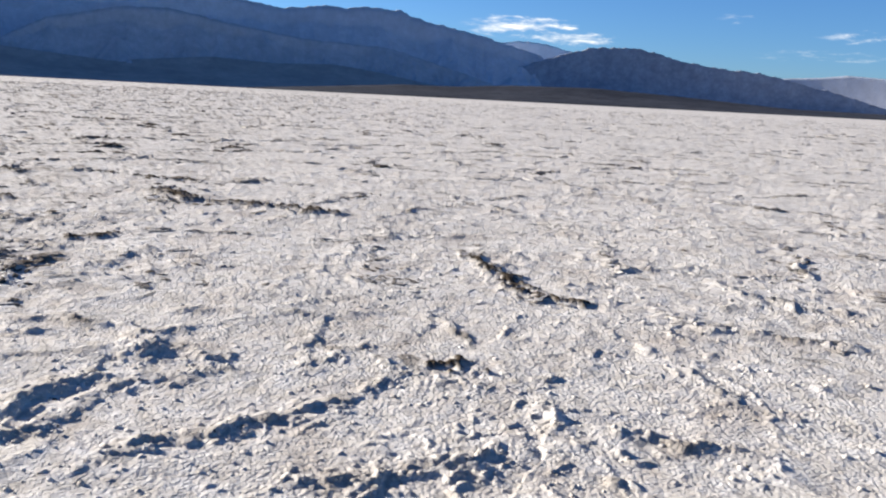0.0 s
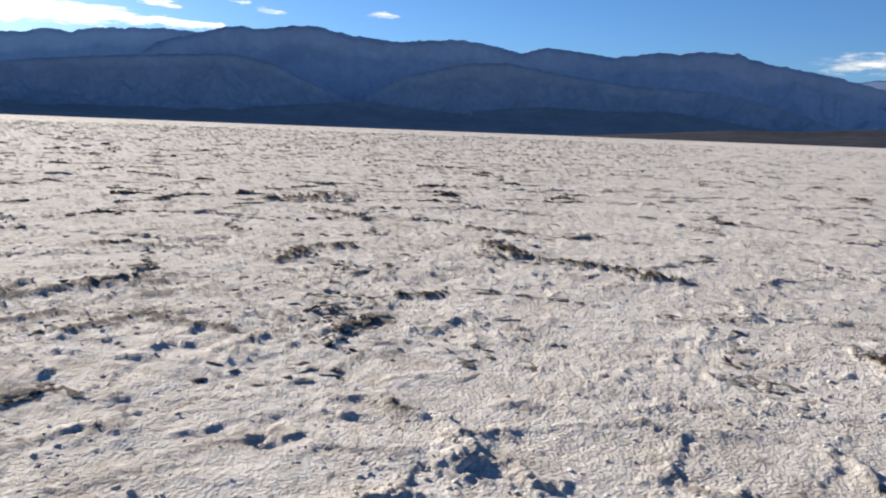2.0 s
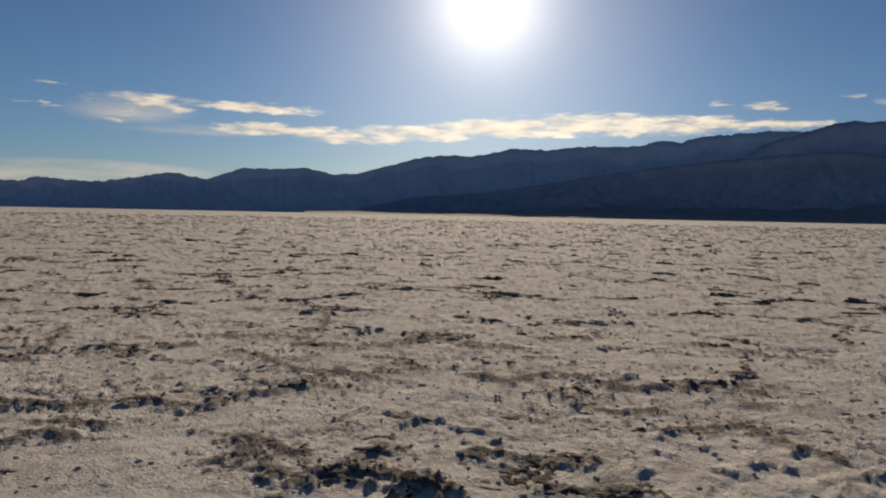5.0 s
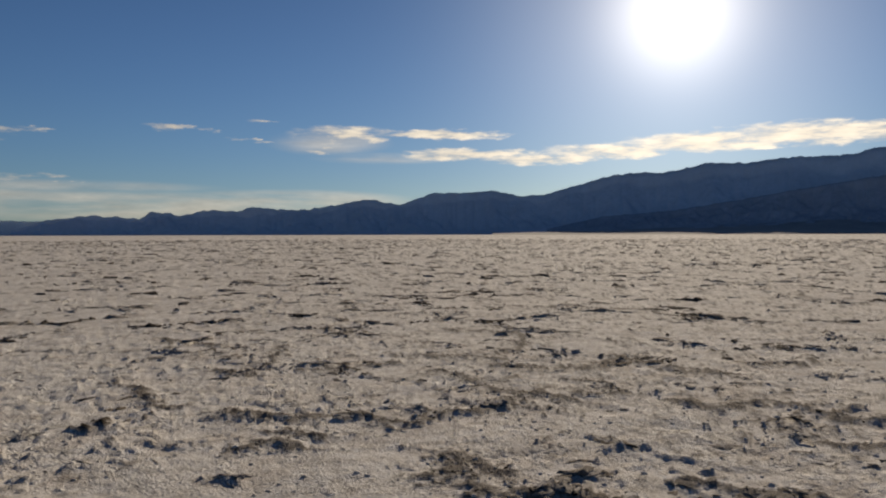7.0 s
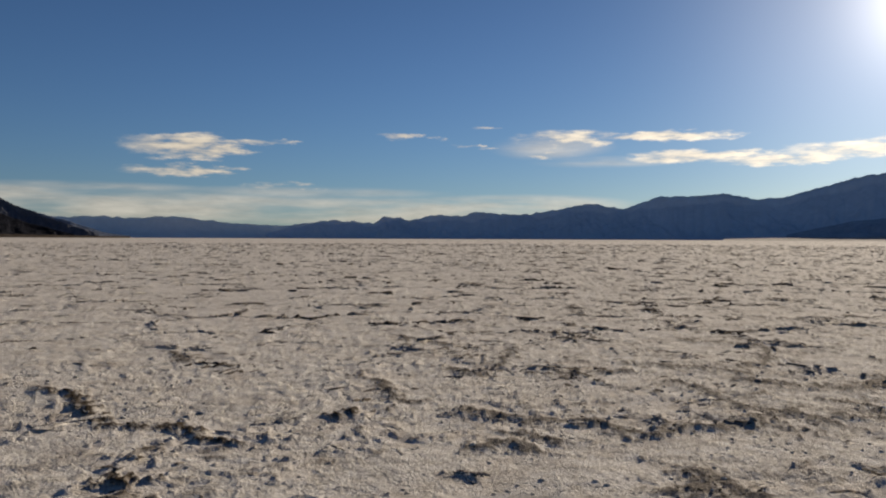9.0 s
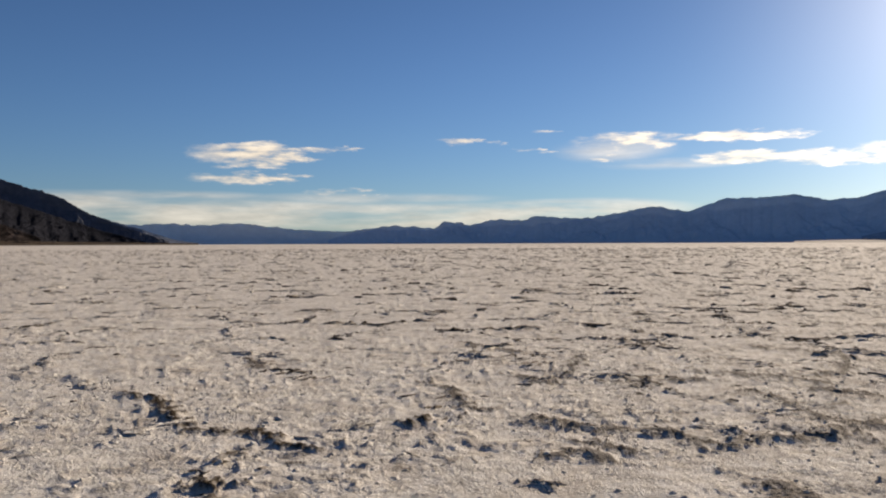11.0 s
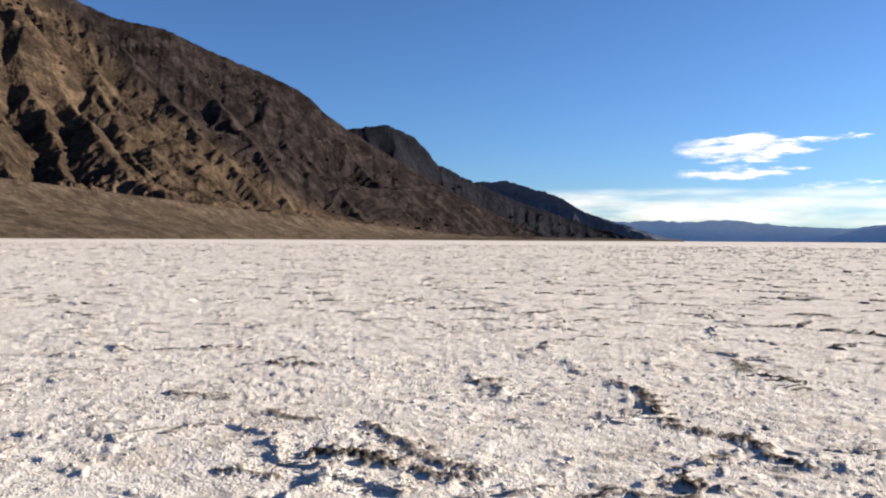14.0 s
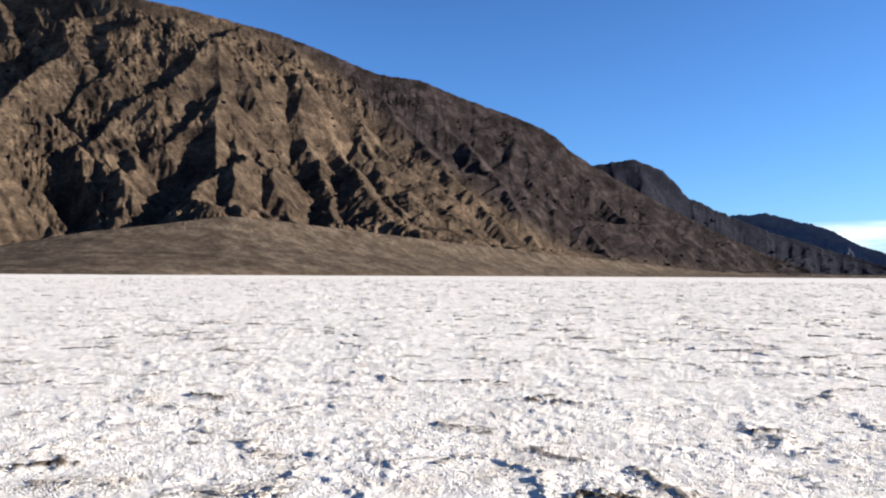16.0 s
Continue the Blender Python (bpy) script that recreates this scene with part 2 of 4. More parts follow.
def salt_material():
    m, nt, b = surface("salt crust", 1.0)
    b.inputs["Specular IOR Level"].default_value = 0.05
    fine, mid, wide = noise_node(nt, 60, 5, 0.7), noise_node(nt, 7, 6, 0.65), noise_node(nt, 0.35, 5, 0.6)
    base = ramp(nt, mid, ((0.3, (0.54, 0.495, 0.43)), (0.5, (0.75, 0.705, 0.65)), (0.75, (0.845, 0.823, 0.8))))
    base = blend(nt, ramp(nt, wide, ((0.4, (0.0,)), (0.7, (0.45,)))), base, (0.60, 0.56, 0.51))
    base = blend(nt, ramp(nt, noise_node(nt, 1.5, 10, 0.74), ((0.49, (0.0,)), (0.66, (0.55,)))), base, (0.42, 0.35, 0.29))
    base = blend(nt, ramp(nt, noise_node(nt, 22, 4, 0.7), ((0.5, (0.0,)), (0.68, (0.36,)))), base, (0.28, 0.225, 0.17))
    dirt = ramp(nt, fine, ((0.35, (0.04, 0.03, 0.021)), (0.7, (0.115, 0.086, 0.06))))
    nt.links.new(blend(nt, attribute(nt, "dirt"), base, dirt), b.inputs["Base Color"])
    worn = ramp(nt, noise_node(nt, 0.9, 5, 0.65), ((0.38, (0.45,)), (0.62, (1.0,))))
    n = relief(nt, b, noise_node(nt, 2.6, 3, 0.6), 0.042, 1.0)
    for scale, deep in ((3.4, 0.0045), (8.5, 0.0022)):             # edges of flakes
        n = relief(nt, b, ramp(nt, noise_node(nt, scale, 5, 0.6), ((0.47, (0.0,)), (0.5, (0.6,)), (0.57, (0.65,)), (0.59, (1.0,)))), deep, 1.0, n)
    n = relief(nt, b, mid, 0.018, 1.0, n, worn)
    n = relief(nt, b, noise_node(nt, 22, 4, 0.65), 0.013, 1.0, n, worn)
    co, grains = nt.nodes.new("ShaderNodeTexCoord"), nt.nodes.new("ShaderNodeTexVoronoi")
    grains.inputs["Scale"].default_value = 42.0
    nt.links.new(co.outputs["Object"], grains.inputs["Vector"])
    n = relief(nt, b, ramp(nt, grains.outputs["Distance"], ((0.0, (1.0,)), (0.75, (0.0,)))), 0.008, 1.0, n, worn)
    relief(nt, b, fine, 0.009, 1.0, n)
    return m


def rock_material(name, dark, mean, pale, scale, bump, soil=None, grain=0.6, vein=None, crown=None):
    m, nt, b = surface(name, 1.0)
    b.inputs["Specular IOR Level"].default_value = 0.03
    coarse, fine = noise_node(nt, scale, 8, 0.62), noise_node(nt, scale * 9, 6, 0.7)
    base = ramp(nt, coarse, ((0.32, dark), (0.5, mean), (0.7, pale)))
    if vein:
        base = blend(nt, ramp(nt, noise_node(nt, scale * 0.45, 6, 0.6, (1, 1, 2.5)), ((0.54, (0.0,)), (0.66, (0.75,)))), base, vein)
    base = blend(nt, grain, base, ramp(nt, noise_node(nt, scale * 3.5, 8, 0.75), ((0.36, (0.4,)), (0.5, (0.95,)), (0.64, (1.6,)))), "MULTIPLY")
    base = blend(nt, grain, base, ramp(nt, fine, ((0.3, (0.55,)), (0.7, (1.3,)))), "MULTIPLY")
    if soil:
        base = blend(nt, attribute(nt, "soil"), base, soil)
    if crown:
        base = blend(nt, attribute(nt, "crown"), base, blend(nt, 1.0, crown, ramp(nt, noise_node(nt, scale * 1.6, 8, 0.72), ((0.36, (0.35,)), (0.5, (1.0,)), (0.66, (2.4,)))), "MULTIPLY"))
    nt.links.new(base, b.inputs["Base Color"])
    relief(nt, b, fine, bump)
    return m


SALT = salt_material()
NEAR_ROCK = rock_material("brown desert rock", (0.0255, 0.019, 0.0153), (0.0565, 0.0408, 0.029), (0.11, 0.081, 0.056), 0.014, 6.0, (0.075, 0.053, 0.035), vein=(0.118, 0.083, 0.056), grain=0.8, crown=(0.0215, 0.017, 0.0165))
# Spur in shade: base colour lightened against the shade and blued for haze.
SPUR_ROCK = rock_material("shaded rock lightened and hazed blue", (0.075, 0.083, 0.107), (0.088, 0.096, 0.121), (0.1, 0.108, 0.134), 0.01, 3.0, (0.06, 0.062, 0.07), grain=0.3)
# Last spur: the blue of distance haze is put into its base colour.
CAPE_ROCK = rock_material("dusky rock with haze blue mixed in", (0.14, 0.17, 0.23), (0.16, 0.19, 0.25), (0.18, 0.21, 0.27), 0.006, 3.0, (0.1, 0.12, 0.17), grain=0.2)
# Cape in grazing sun: base colour darkened to offset it, blued for haze.
MID_ROCK = rock_material("sunlit rock darkened and hazed blue", (0.0115, 0.0128, 0.0188), (0.015, 0.0162, 0.0232), (0.0215, 0.0225, 0.0305), 0.012, 6.0, (0.05, 0.04, 0.034))
# Far rocks down to HAZE_ROCK: distance haze is mixed into the base colours.
FAR_ROCK = rock_material("rock with haze blue mixed in", (0.48, 0.505, 0.58), (0.54, 0.565, 0.64), (0.595, 0.62, 0.69), 0.004, 3.0, (0.26, 0.26, 0.32), grain=0.15)
LOW_ROCK = rock_material("brown rock with haze blue mixed in", (0.26, 0.29, 0.365), (0.3, 0.33, 0.405), (0.34, 0.365, 0.435), 0.006, 3.0, (0.2, 0.2, 0.23), grain=0.3)
# Base raised to near white in place of haze over the end hills.
END_ROCK = rock_material("rock paled to stand in for haze", (0.86, 0.86, 0.84), (0.89, 0.89, 0.87), (0.92, 0.92, 0.9), 0.004, 2.0, (0.86, 0.86, 0.84), grain=0.1)
SOUTH_ROCK = rock_material("pale rock with haze blue mixed in", (0.72, 0.78, 0.86), (0.76, 0.81, 0.88), (0.79, 0.84, 0.9), 0.004, 2.0, (0.72, 0.78, 0.86), grain=0.1)
FOOT_ROCK = rock_material("dark rock with haze blue mixed in", (0.4, 0.425, 0.48), (0.44, 0.465, 0.52), (0.48, 0.5, 0.555), 0.005, 3.0, (0.36, 0.375, 0.43), grain=0.2)
HAZE_ROCK = rock_material("pale rock with grey-blue haze mixed in", (0.66, 0.69, 0.75), (0.7, 0.73, 0.79), (0.74, 0.77, 0.83), 0.004, 3.0, (0.6, 0.62, 0.68), grain=0.1)
FAN_GRAVEL = rock_material("brown fan gravel", (0.038, 0.0285, 0.0218), (0.078, 0.06, 0.0445), (0.138, 0.108, 0.081), 0.035, 3.0, grain=0.65, vein=(0.082, 0.06, 0.044))
# West fan lies in mountain shade: its base colour is lightened to offset it.
FAR_GRAVEL = rock_material("fan gravel lightened for shade", (0.37, 0.345, 0.33), (0.42, 0.39, 0.37), (0.47, 0.435, 0.41), 0.004, 2.0, grain=0.2)
# Sunlit copy of the gravel, darkened and blued to stand in for haze.
NORTH_GRAVEL = rock_material("fan gravel darkened for sunlight", (0.036, 0.04, 0.053), (0.046, 0.05, 0.064), (0.06, 0.063, 0.078), 0.004, 2.0, grain=0.4)


# ---- ground ----
RIDGES = []


def lay_ridge(height, width, dirt, *line):
    """A rim of broken crust along a line of x, y, x, y ..."""
    RIDGES.append((height, width, dirt, np.array(line).reshape(-1, 2)))


lay_ridge(0.13, 0.120, 0.90, 10.24, 2.34, 9.50, 1.84)
lay_ridge(0.11, 0.09, 0.80, 9.37, 1.43, 9.16, 0.65, 8.81, 0.14, 8.65, -0.15)
lay_ridge(0.031, 0.083, 0.25, 7.73, 3.38, 7.81, 2.99, 8.10, 2.83, 8.41, 1.81)
lay_ridge(0.060, 0.075, 0.90, 6.68, 2.28, 6.91, 1.99)
lay_ridge(0.078, 0.090, 0.25, 5.54, 1.78, 5.70, 1.64, 6.09, 1.54)
lay_ridge(0.062, 0.075, 0.25, 3.27, 0.77, 3.49, 0.68, 3.39, 0.52, 3.25, 0.33)
lay_ridge(0.060, 0.068, 0.25, 2.96, 0.65, 2.93, 0.49, 3.13, 0.35)
lay_ridge(0.062, 0.060, 0.25, 2.44, 1.12, 2.72, 1.10, 2.84, 1.02, 2.90, 0.90)
lay_ridge(0.062, 0.053, 0.25, 2.21, 1.03, 2.30, 0.93, 2.45, 0.88, 2.67, 0.86, 2.83, 0.74)
lay_ridge(0.078, 0.068, 0.25, 2.13, 0.47, 2.20, 0.32, 2.28, 0.17, 2.37, 0.09, 2.44, -0.04, 2.52, -0.18, 2.61, -0.31, 2.70, -0.43)
lay_ridge(0.051, 0.060, 0.25, 2.70, -0.43, 2.97, -0.62, 3.25, -0.64)
lay_ridge(0.051, 0.060, 0.25, 3.19, -0.18, 3.50, -0.15, 3.75, -0.22, 4.15, -0.25, 4.22, -0.02)
lay_ridge(0.051, 0.060, 0.25, 3.26, -0.30, 3.44, -0.39, 3.48, -0.52)
lay_ridge(0.060, 0.075, 0.90, 6.38, -1.54, 5.78, -1.69, 4.94, -1.82, 4.70, -2.17)
lay_ridge(0.060, 0.075, 0.25, 5.44, -3.72, 4.95, -3.76, 4.61, -3.98, 4.52, -4.33)
lay_ridge(0.060, 0.075, 0.25, 5.88, -2.97, 6.07, -3.77)
lay_ridge(0.051, 0.060, 0.25, 3.12, -2.45, 2.83, -2.46, 2.62, -2.48)
lay_ridge(0.030, 0.075, 0.25, 6.64, 0.13, 6.87, -0.30, 7.08, -0.76)
lay_ridge(0.051, 0.060, 0.90, 3.19, -0.88, 3.23, -1.05)
lay_ridge(0.051, 0.060, 0.25, 2.92, -0.87, 2.87, -1.13)
lay_ridge(0.051, 0.068, 0.25, 4.46, -0.01, 4.55, -0.20, 4.70, -0.40)
lay_ridge(0.070, 0.075, 0.25, 1.82, -0.51, 1.89, -0.60, 1.96, -0.77, 2.04, -1.02)
lay_ridge(0.051, 0.053, 0.25, 1.80, -0.26, 1.86, -0.48)
lay_ridge(0.051, 0.060, 0.25, 4.16, 2.81, 4.64, 2.76, 5.15, 2.63, 5.63, 2.43)
lay_ridge(0.070, 0.112, 0.90, 13.21, 6.57, 12.06, 5.01)
lay_ridge(0.025, 0.060, 0.25, 3.38, 1.63, 3.22, 1.79, 2.96, 2.01, 2.63, 2.13, 2.41, 2.18)
lay_ridge(0.025, 0.060, 0.25, 3.25, 1.44, 3.29, 1.22, 3.36, 1.02)
lay_ridge(0.025, 0.068, 0.25, 3.85, 1.65, 4.05, 1.41, 4.11, 1.17)
lay_ridge(0.025, 0.060, 0.25, 2.64, 2.84, 2.75, 2.70, 2.99, 2.63)
lay_ridge(0.051, 0.068, 0.25, 4.19, 0.76, 4.26, 0.62)
lay_ridge(0.086, 0.090, 0.45, 1.50, 6.18, 1.93, 6.53, 2.40, 6.51, 2.74, 6.88, 2.98, 7.08, 3.19, 6.63)
lay_ridge(0.062, 0.083, 0.45, 2.39, 8.60, 2.59, 8.26, 2.70, 7.37, 2.92, 7.06)
lay_ridge(0.062, 0.090, 0.45, 2.34, 9.93, 3.14, 9.44, 3.41, 9.00)
lay_ridge(0.070, 0.105, 0.45, 3.22, 8.66, 3.78, 8.36, 4.30, 8.24, 4.89, 8.71)
lay_ridge(0.062, 0.083, 0.45, 3.67, 7.67, 3.86, 7.38, 3.89, 6.78)
lay_ridge(0.060, 0.083, 0.45, 3.42, 6.87, 3.89, 6.78)
lay_ridge(0.078, 0.112, 0.45, 3.59, 15.08, 4.63, 14.75)
lay_ridge(0.062, 0.090, 0.45, 5.01, 7.75, 5.62, 7.33)
lay_ridge(0.078, 0.090, 0.45, 4.15, 6.36, 4.27, 5.87, 4.95, 6.14, 5.06, 5.73, 5.15, 5.35, 5.65, 5.09, 6.17, 4.63)
lay_ridge(0.060, 0.075, 0.45, 4.32, 5.41, 4.68, 5.29)
lay_ridge(0.060, 0.075, 0.45, 4.36, 4.77, 4.77, 4.53)
lay_ridge(0.062, 0.083, 0.45, 4.40, 4.04, 4.64, 3.97, 5.13, 3.94, 4.97, 3.45, 4.95, 3.11)
lay_ridge(0.062, 0.090, 0.45, 7.86, 6.84, 8.03, 5.91, 8.31, 5.47)
lay_ridge(0.062, 0.090, 0.45, 6.21, 7.98, 6.82, 7.68)
lay_ridge(0.086, 0.112, 0.90, 7.87, 4.29, 8.80, 4.36, 9.18, 4.10)
lay_ridge(0.078, 0.120, 0.45, 6.22, 16.04, 7.26, 14.89, 8.75, 14.37)
lay_ridge(0.156, 0.300, 0.90, 14.40, 7.85, 16.06, 7.37)
lay_ridge(0.078, 0.090, 0.45, 1.81, 4.29, 2.06, 4.25, 2.22, 4.05)
lay_ridge(0.101, 0.075, 0.90, 2.10, 3.89, 2.25, 3.91, 2.29, 3.71)
lay_ridge(0.062, 0.105, 0.45, 1.29, 4.83, 1.57, 4.97, 1.59, 4.38)
lay_ridge(0.060, 0.068, 0.45, 1.47, 5.25, 1.67, 5.19)
lay_ridge(0.060, 0.068, 0.45, 2.90, 4.32, 2.98, 4.04, 3.40, 3.74)
lay_ridge(0.078, 0.090, 0.45, 0.16, 7.17, 0.44, 6.79, 0.94, 6.77, 1.26, 6.58, 1.52, 6.24)
lay_ridge(0.060, 0.075, 0.45, 0.41, 6.30, 0.79, 6.07)
lay_ridge(0.070, 0.105, 0.45, -0.81, 12.65, -0.56, 11.94, 0.12, 11.53)
lay_ridge(0.062, 0.090, 0.45, -0.12, 9.55, 0.34, 9.02, 0.67, 9.88, 0.88, 11.14)
lay_ridge(0.062, 0.090, 0.45, 0.16, 5.82, 0.34, 6.04, 0.55, 5.93)
lay_ridge(0.062, 0.083, 0.45, -1.12, 8.92, -0.77, 8.53, -0.59, 7.64, -0.42, 7.49)
lay_ridge(0.060, 0.075, 0.90, -1.06, 6.88, -0.89, 7.01)
lay_ridge(0.062, 0.098, 0.45, -3.85, 10.71, -3.30, 9.89)
lay_ridge(0.070, 0.098, 0.45, 1.54, 5.34, 1.64, 5.06, 1.45, 4.79)
lay_ridge(0.060, 0.090, 0.45, 1.71, 5.12, 1.81, 4.74)
lay_ridge(0.062, 0.090, 0.45, 1.72, 9.23, 2.11, 9.26)
lay_ridge(0.062, 0.090, 0.45, 1.09, 9.19, 1.47, 9.02)
lay_ridge(0.062, 0.105, 0.45, 3.46, 9.52, 4.00, 9.92, 4.64, 11.26, 4.28, 11.99, 3.71, 12.28)
lay_ridge(0.062, 0.090, 0.45, 5.08, 7.93, 5.40, 7.72, 5.55, 7.39)
lay_ridge(0.07, 0.075, 0.60, -4.21, 8.04, -3.88, 7.88, -3.37, 7.16, -2.95, 6.57, -2.55, 6.48, -2.33, 6.57, -1.99, 6.11, -1.76, 5.96)
lay_ridge(0.030, 0.075, 0.25, -2.91, 7.15, -2.56, 7.29, -2.07, 7.16)
lay_ridge(0.060, 0.068, 0.25, -1.23, 5.54, -0.93, 5.80)
lay_ridge(0.030, 0.075, 0.25, -4.34, 5.83, -3.61, 5.85)
lay_ridge(0.086, 0.068, 0.90, -2.24, 4.96, -2.07, 5.04)
lay_ridge(0.062, 0.083, 0.25, -5.68, 7.20, -5.26, 7.05)
lay_ridge(0.060, 0.075, 0.25, -1.64, 6.24, -1.36, 6.00, -1.12, 6.20)
lay_ridge(0.051, 0.090, 0.45, -6.09, 4.63, -5.68, 4.58, -5.51, 4.74)
lay_ridge(0.070, 0.075, 0.45, -5.05, 4.90, -4.65, 4.69, -4.25, 4.53, -3.82, 4.35, -3.49, 4.36)
lay_ridge(0.062, 0.105, 0.90, -4.60, 4.00, -4.32, 4.07, -4.04, 4.13)
lay_ridge(0.060, 0.068, 0.45, -3.79, 4.08, -3.35, 4.21)
lay_ridge(0.062, 0.083, 0.45, -7.55, 4.45, -6.90, 4.70)
lay_ridge(0.060, 0.068, 0.45, -4.82, 3.25, -4.48, 3.36)
lay_ridge(0.051, 0.068, 0.45, -2.28, 4.60, -1.90, 4.70)
lay_ridge(0.062, 0.090, 0.90, -8.31, 6.39, -7.82, 6.69)
lay_ridge(0.062, 0.083, 0.90, -5.49, 7.08, -5.46, 7.36)
lay_ridge(0.062, 0.098, 0.90, -11.03, 2.78, -10.61, 3.00)
lay_ridge(0.060, 0.075, 0.25, -6.69, 3.20, -6.14, 3.11)
lay_ridge(0.062, 0.090, 0.25, -9.29, 1.42, -9.03, 1.86)
lay_ridge(0.060, 0.075, 0.25, -6.92, 2.69, -6.74, 2.86)
lay_ridge(0.060, 0.083, 0.90, -7.78, 0.49, -7.74, 0.83)
lay_ridge(0.060, 0.083, 0.25, -7.39, 4.33, -7.02, 4.66)
lay_ridge(0.060, 0.083, 0.25, -7.39, 3.22, -7.28, 3.41)
lay_ridge(0.070, 0.098, 0.25, -6.39, 10.28, -6.14, 10.53)


def to_line(x, y, line):
    """Distance from points to a line, and whether they lie on the side towards the sun."""
    best, side = np.full(x.shape, 1e9), np.zeros(x.shape)
    for (ax, ay), (bx, by) in zip(line[:-1], line[1:]):
        dx, dy = bx - ax, by - ay
        t = np.clip(((x - ax) * dx + (y - ay) * dy) / max(dx * dx + dy * dy, 1e-9), 0, 1)
        ox, oy = x - ax - t * dx, y - ay - t * dy
        d = np.hypot(ox, oy)
        side = np.where(d < best, ox * sun_way.x + oy * sun_way.y, side)
        best = np.minimum(best, d)
    return best, side


def polygons(x, y):
    """Nearness to the borders of the salt polygons, and how well they are raised there."""
    wx, wy = x + 0.5 * perlin(x * 0.9, y * 0.9, 3), y + 0.5 * perlin(x * 0.9, y * 0.9, 4)
    wx, wy = wx + 0.16 * perlin(x * 3.7, y * 3.7, 5), wy + 0.16 * perlin(x * 3.7, y * 3.7, 6)
    border, who = cells(wx / 2.3, wy / 2.3, 40)
    return border, who, smooth(-0.05, 0.3, fbm(x * 0.7, y * 0.7, 3, 44))


def ground_height(x, y):
    """Height and dirt of the salt crust."""
    r = np.hypot(x, y)
    wx, wy = x + 0.5 * perlin(x * 0.9, y * 0.9, 3), y + 0.5 * perlin(x * 0.9, y * 0.9, 4)
    wx, wy = wx + 0.16 * perlin(x * 3.7, y * 3.7, 5), wy + 0.16 * perlin(x * 3.7, y * 3.7, 6)
    wx, wy = wx + 0.05 * perlin(x * 11, y * 11, 7), wy + 0.05 * perlin(x * 11, y * 11, 8)
    z = 0.03 * fbm(x * 0.13, y * 0.13, 3, 10) + 0.012 * fbm(x * 1.3, y * 1.3, 2, 14)
    z = z + (0.008 + 0.012 * smooth(3, 8, r)) * fbm(wx * 2.3, wy * 2.3, 3, 16, 0.55) * smooth(-0.3, 0.3, fbm(x * 0.35, y * 0.35, 2, 17))
    rough = smooth(-0.3, 0.4, fbm(x * 0.45, y * 0.45, 3, 30))
    # popcorn crust, in rough and in trodden-smooth patches
    k1, k2, k3 = knobs(wx * 4.2, wy * 4.2, 20), knobs(wx * 10.5, wy * 10.5, 21), knobs(wx * 25, wy * 25, 22)
    swarm = smooth(-0.15, 0.3, fbm(x * 1.7, y * 1.7, 3, 31))
    p2 = k2 * 1.2
    z = z + (0.008 * k1 * swarm + (0.002 + 0.005 * swarm) * k2 + (0.0025 + 0.004 * swarm) * k3) * (0.45 + 0.55 * rough) * (0.78 + 0.22 * smooth(1, 4, y))
    # knobs, loners and in swarms
    knob = smooth(0.28, 0.40, perlin(wx * 4.0, wy * 4.0, 25)) + 0.7 * smooth(0.30, 0.40, perlin(wx * 8.5, wy * 8.5, 26))
    z = z + knob * 0.012 * (0.15 + rough) * (0.3 + p2)
    # broken rims of salt polygons
    border, who, gate = polygons(x, y)
    rim = np.exp(-(border / 0.05) ** 2) * gate
    small, _ = cells(wx / 0.7, wy / 0.7, 50)
    crack = np.exp(-(small / 0.08) ** 2) * smooth(-0.05, 0.35, fbm(x * 0.9 + 9, y * 0.9, 2, 54))
    tooth = 0.3 + 0.45 * smooth(-0.12, 0.05, perlin(x * 5.5, y * 5.5, 60)) + 0.4 * smooth(-0.05, 0.1, perlin(x * 12, y * 12, 61))
    tooth = tooth + 0.3 * smooth(0, 0.12, perlin(x * 26, y * 26, 63))
    z = z + rim * tooth * 0.026 + crack * tooth * 0.011 + 0.012 * (who - 0.5)
    dirt = rim * smooth(0.0, 0.4, perlin(x * 2.2, y * 2.2, 90)) * 0.8 + knob * 0.7 * smooth(0.1, 0.5, perlin(x * 0.8, y * 0.8, 91))
    # patches of broken crust between them
    heap = perlin(wx * 4.1, wy * 5.5, 92) + 0.8 * perlin(wx * 10.5, wy * 12, 93) + 0.5 * perlin(wx * 23, wy * 23, 94)
    heap = heap + 0.45 * fbm(x * 0.5, y * 0.5, 2, 95) - 0.1
    spread = (0.25 + 0.75 * smooth(3.5, 6.5, r)) * (0.55 + 0.45 * smooth(-4, 1, x)) * (0.4 + 0.6 * smooth(-1, 3, y))
    z = z + spread * (0.012 * smooth(0.05, 0.6, heap) + 0.012 * smooth(0.35, 0.55, heap)) * (0.7 + 0.3 * k2)
    dirt = np.maximum(dirt, spread * smooth(0.36, 0.58, heap) * smooth(-0.3, 0.3, perlin(x * 0.9, y * 0.9, 96)) * 0.85)
    # thin flakes with broken edges
    flake = perlin(wx * 2.9, wy * 2.9, 97) + 0.6 * perlin(wx * 7.5, wy * 7.5, 98) + 0.3 * perlin(wx * 19, wy * 19, 99)
    thick = (0.2 + 0.8 * smooth(4, 9, r)) * (0.3 + 0.7 * smooth(-1, 4, y)) * (0.55 + 0.45 * smooth(-4, -1, x))
    z = z + thick * (0.006 * smooth(-0.03, 0.04, flake) + 0.0045 * smooth(0.27, 0.33, flake))
    muddy = smooth(-1, 3, x) * smooth(0.5, 4, y) * smooth(3.0, 6.0, r)            # more mud towards the sun
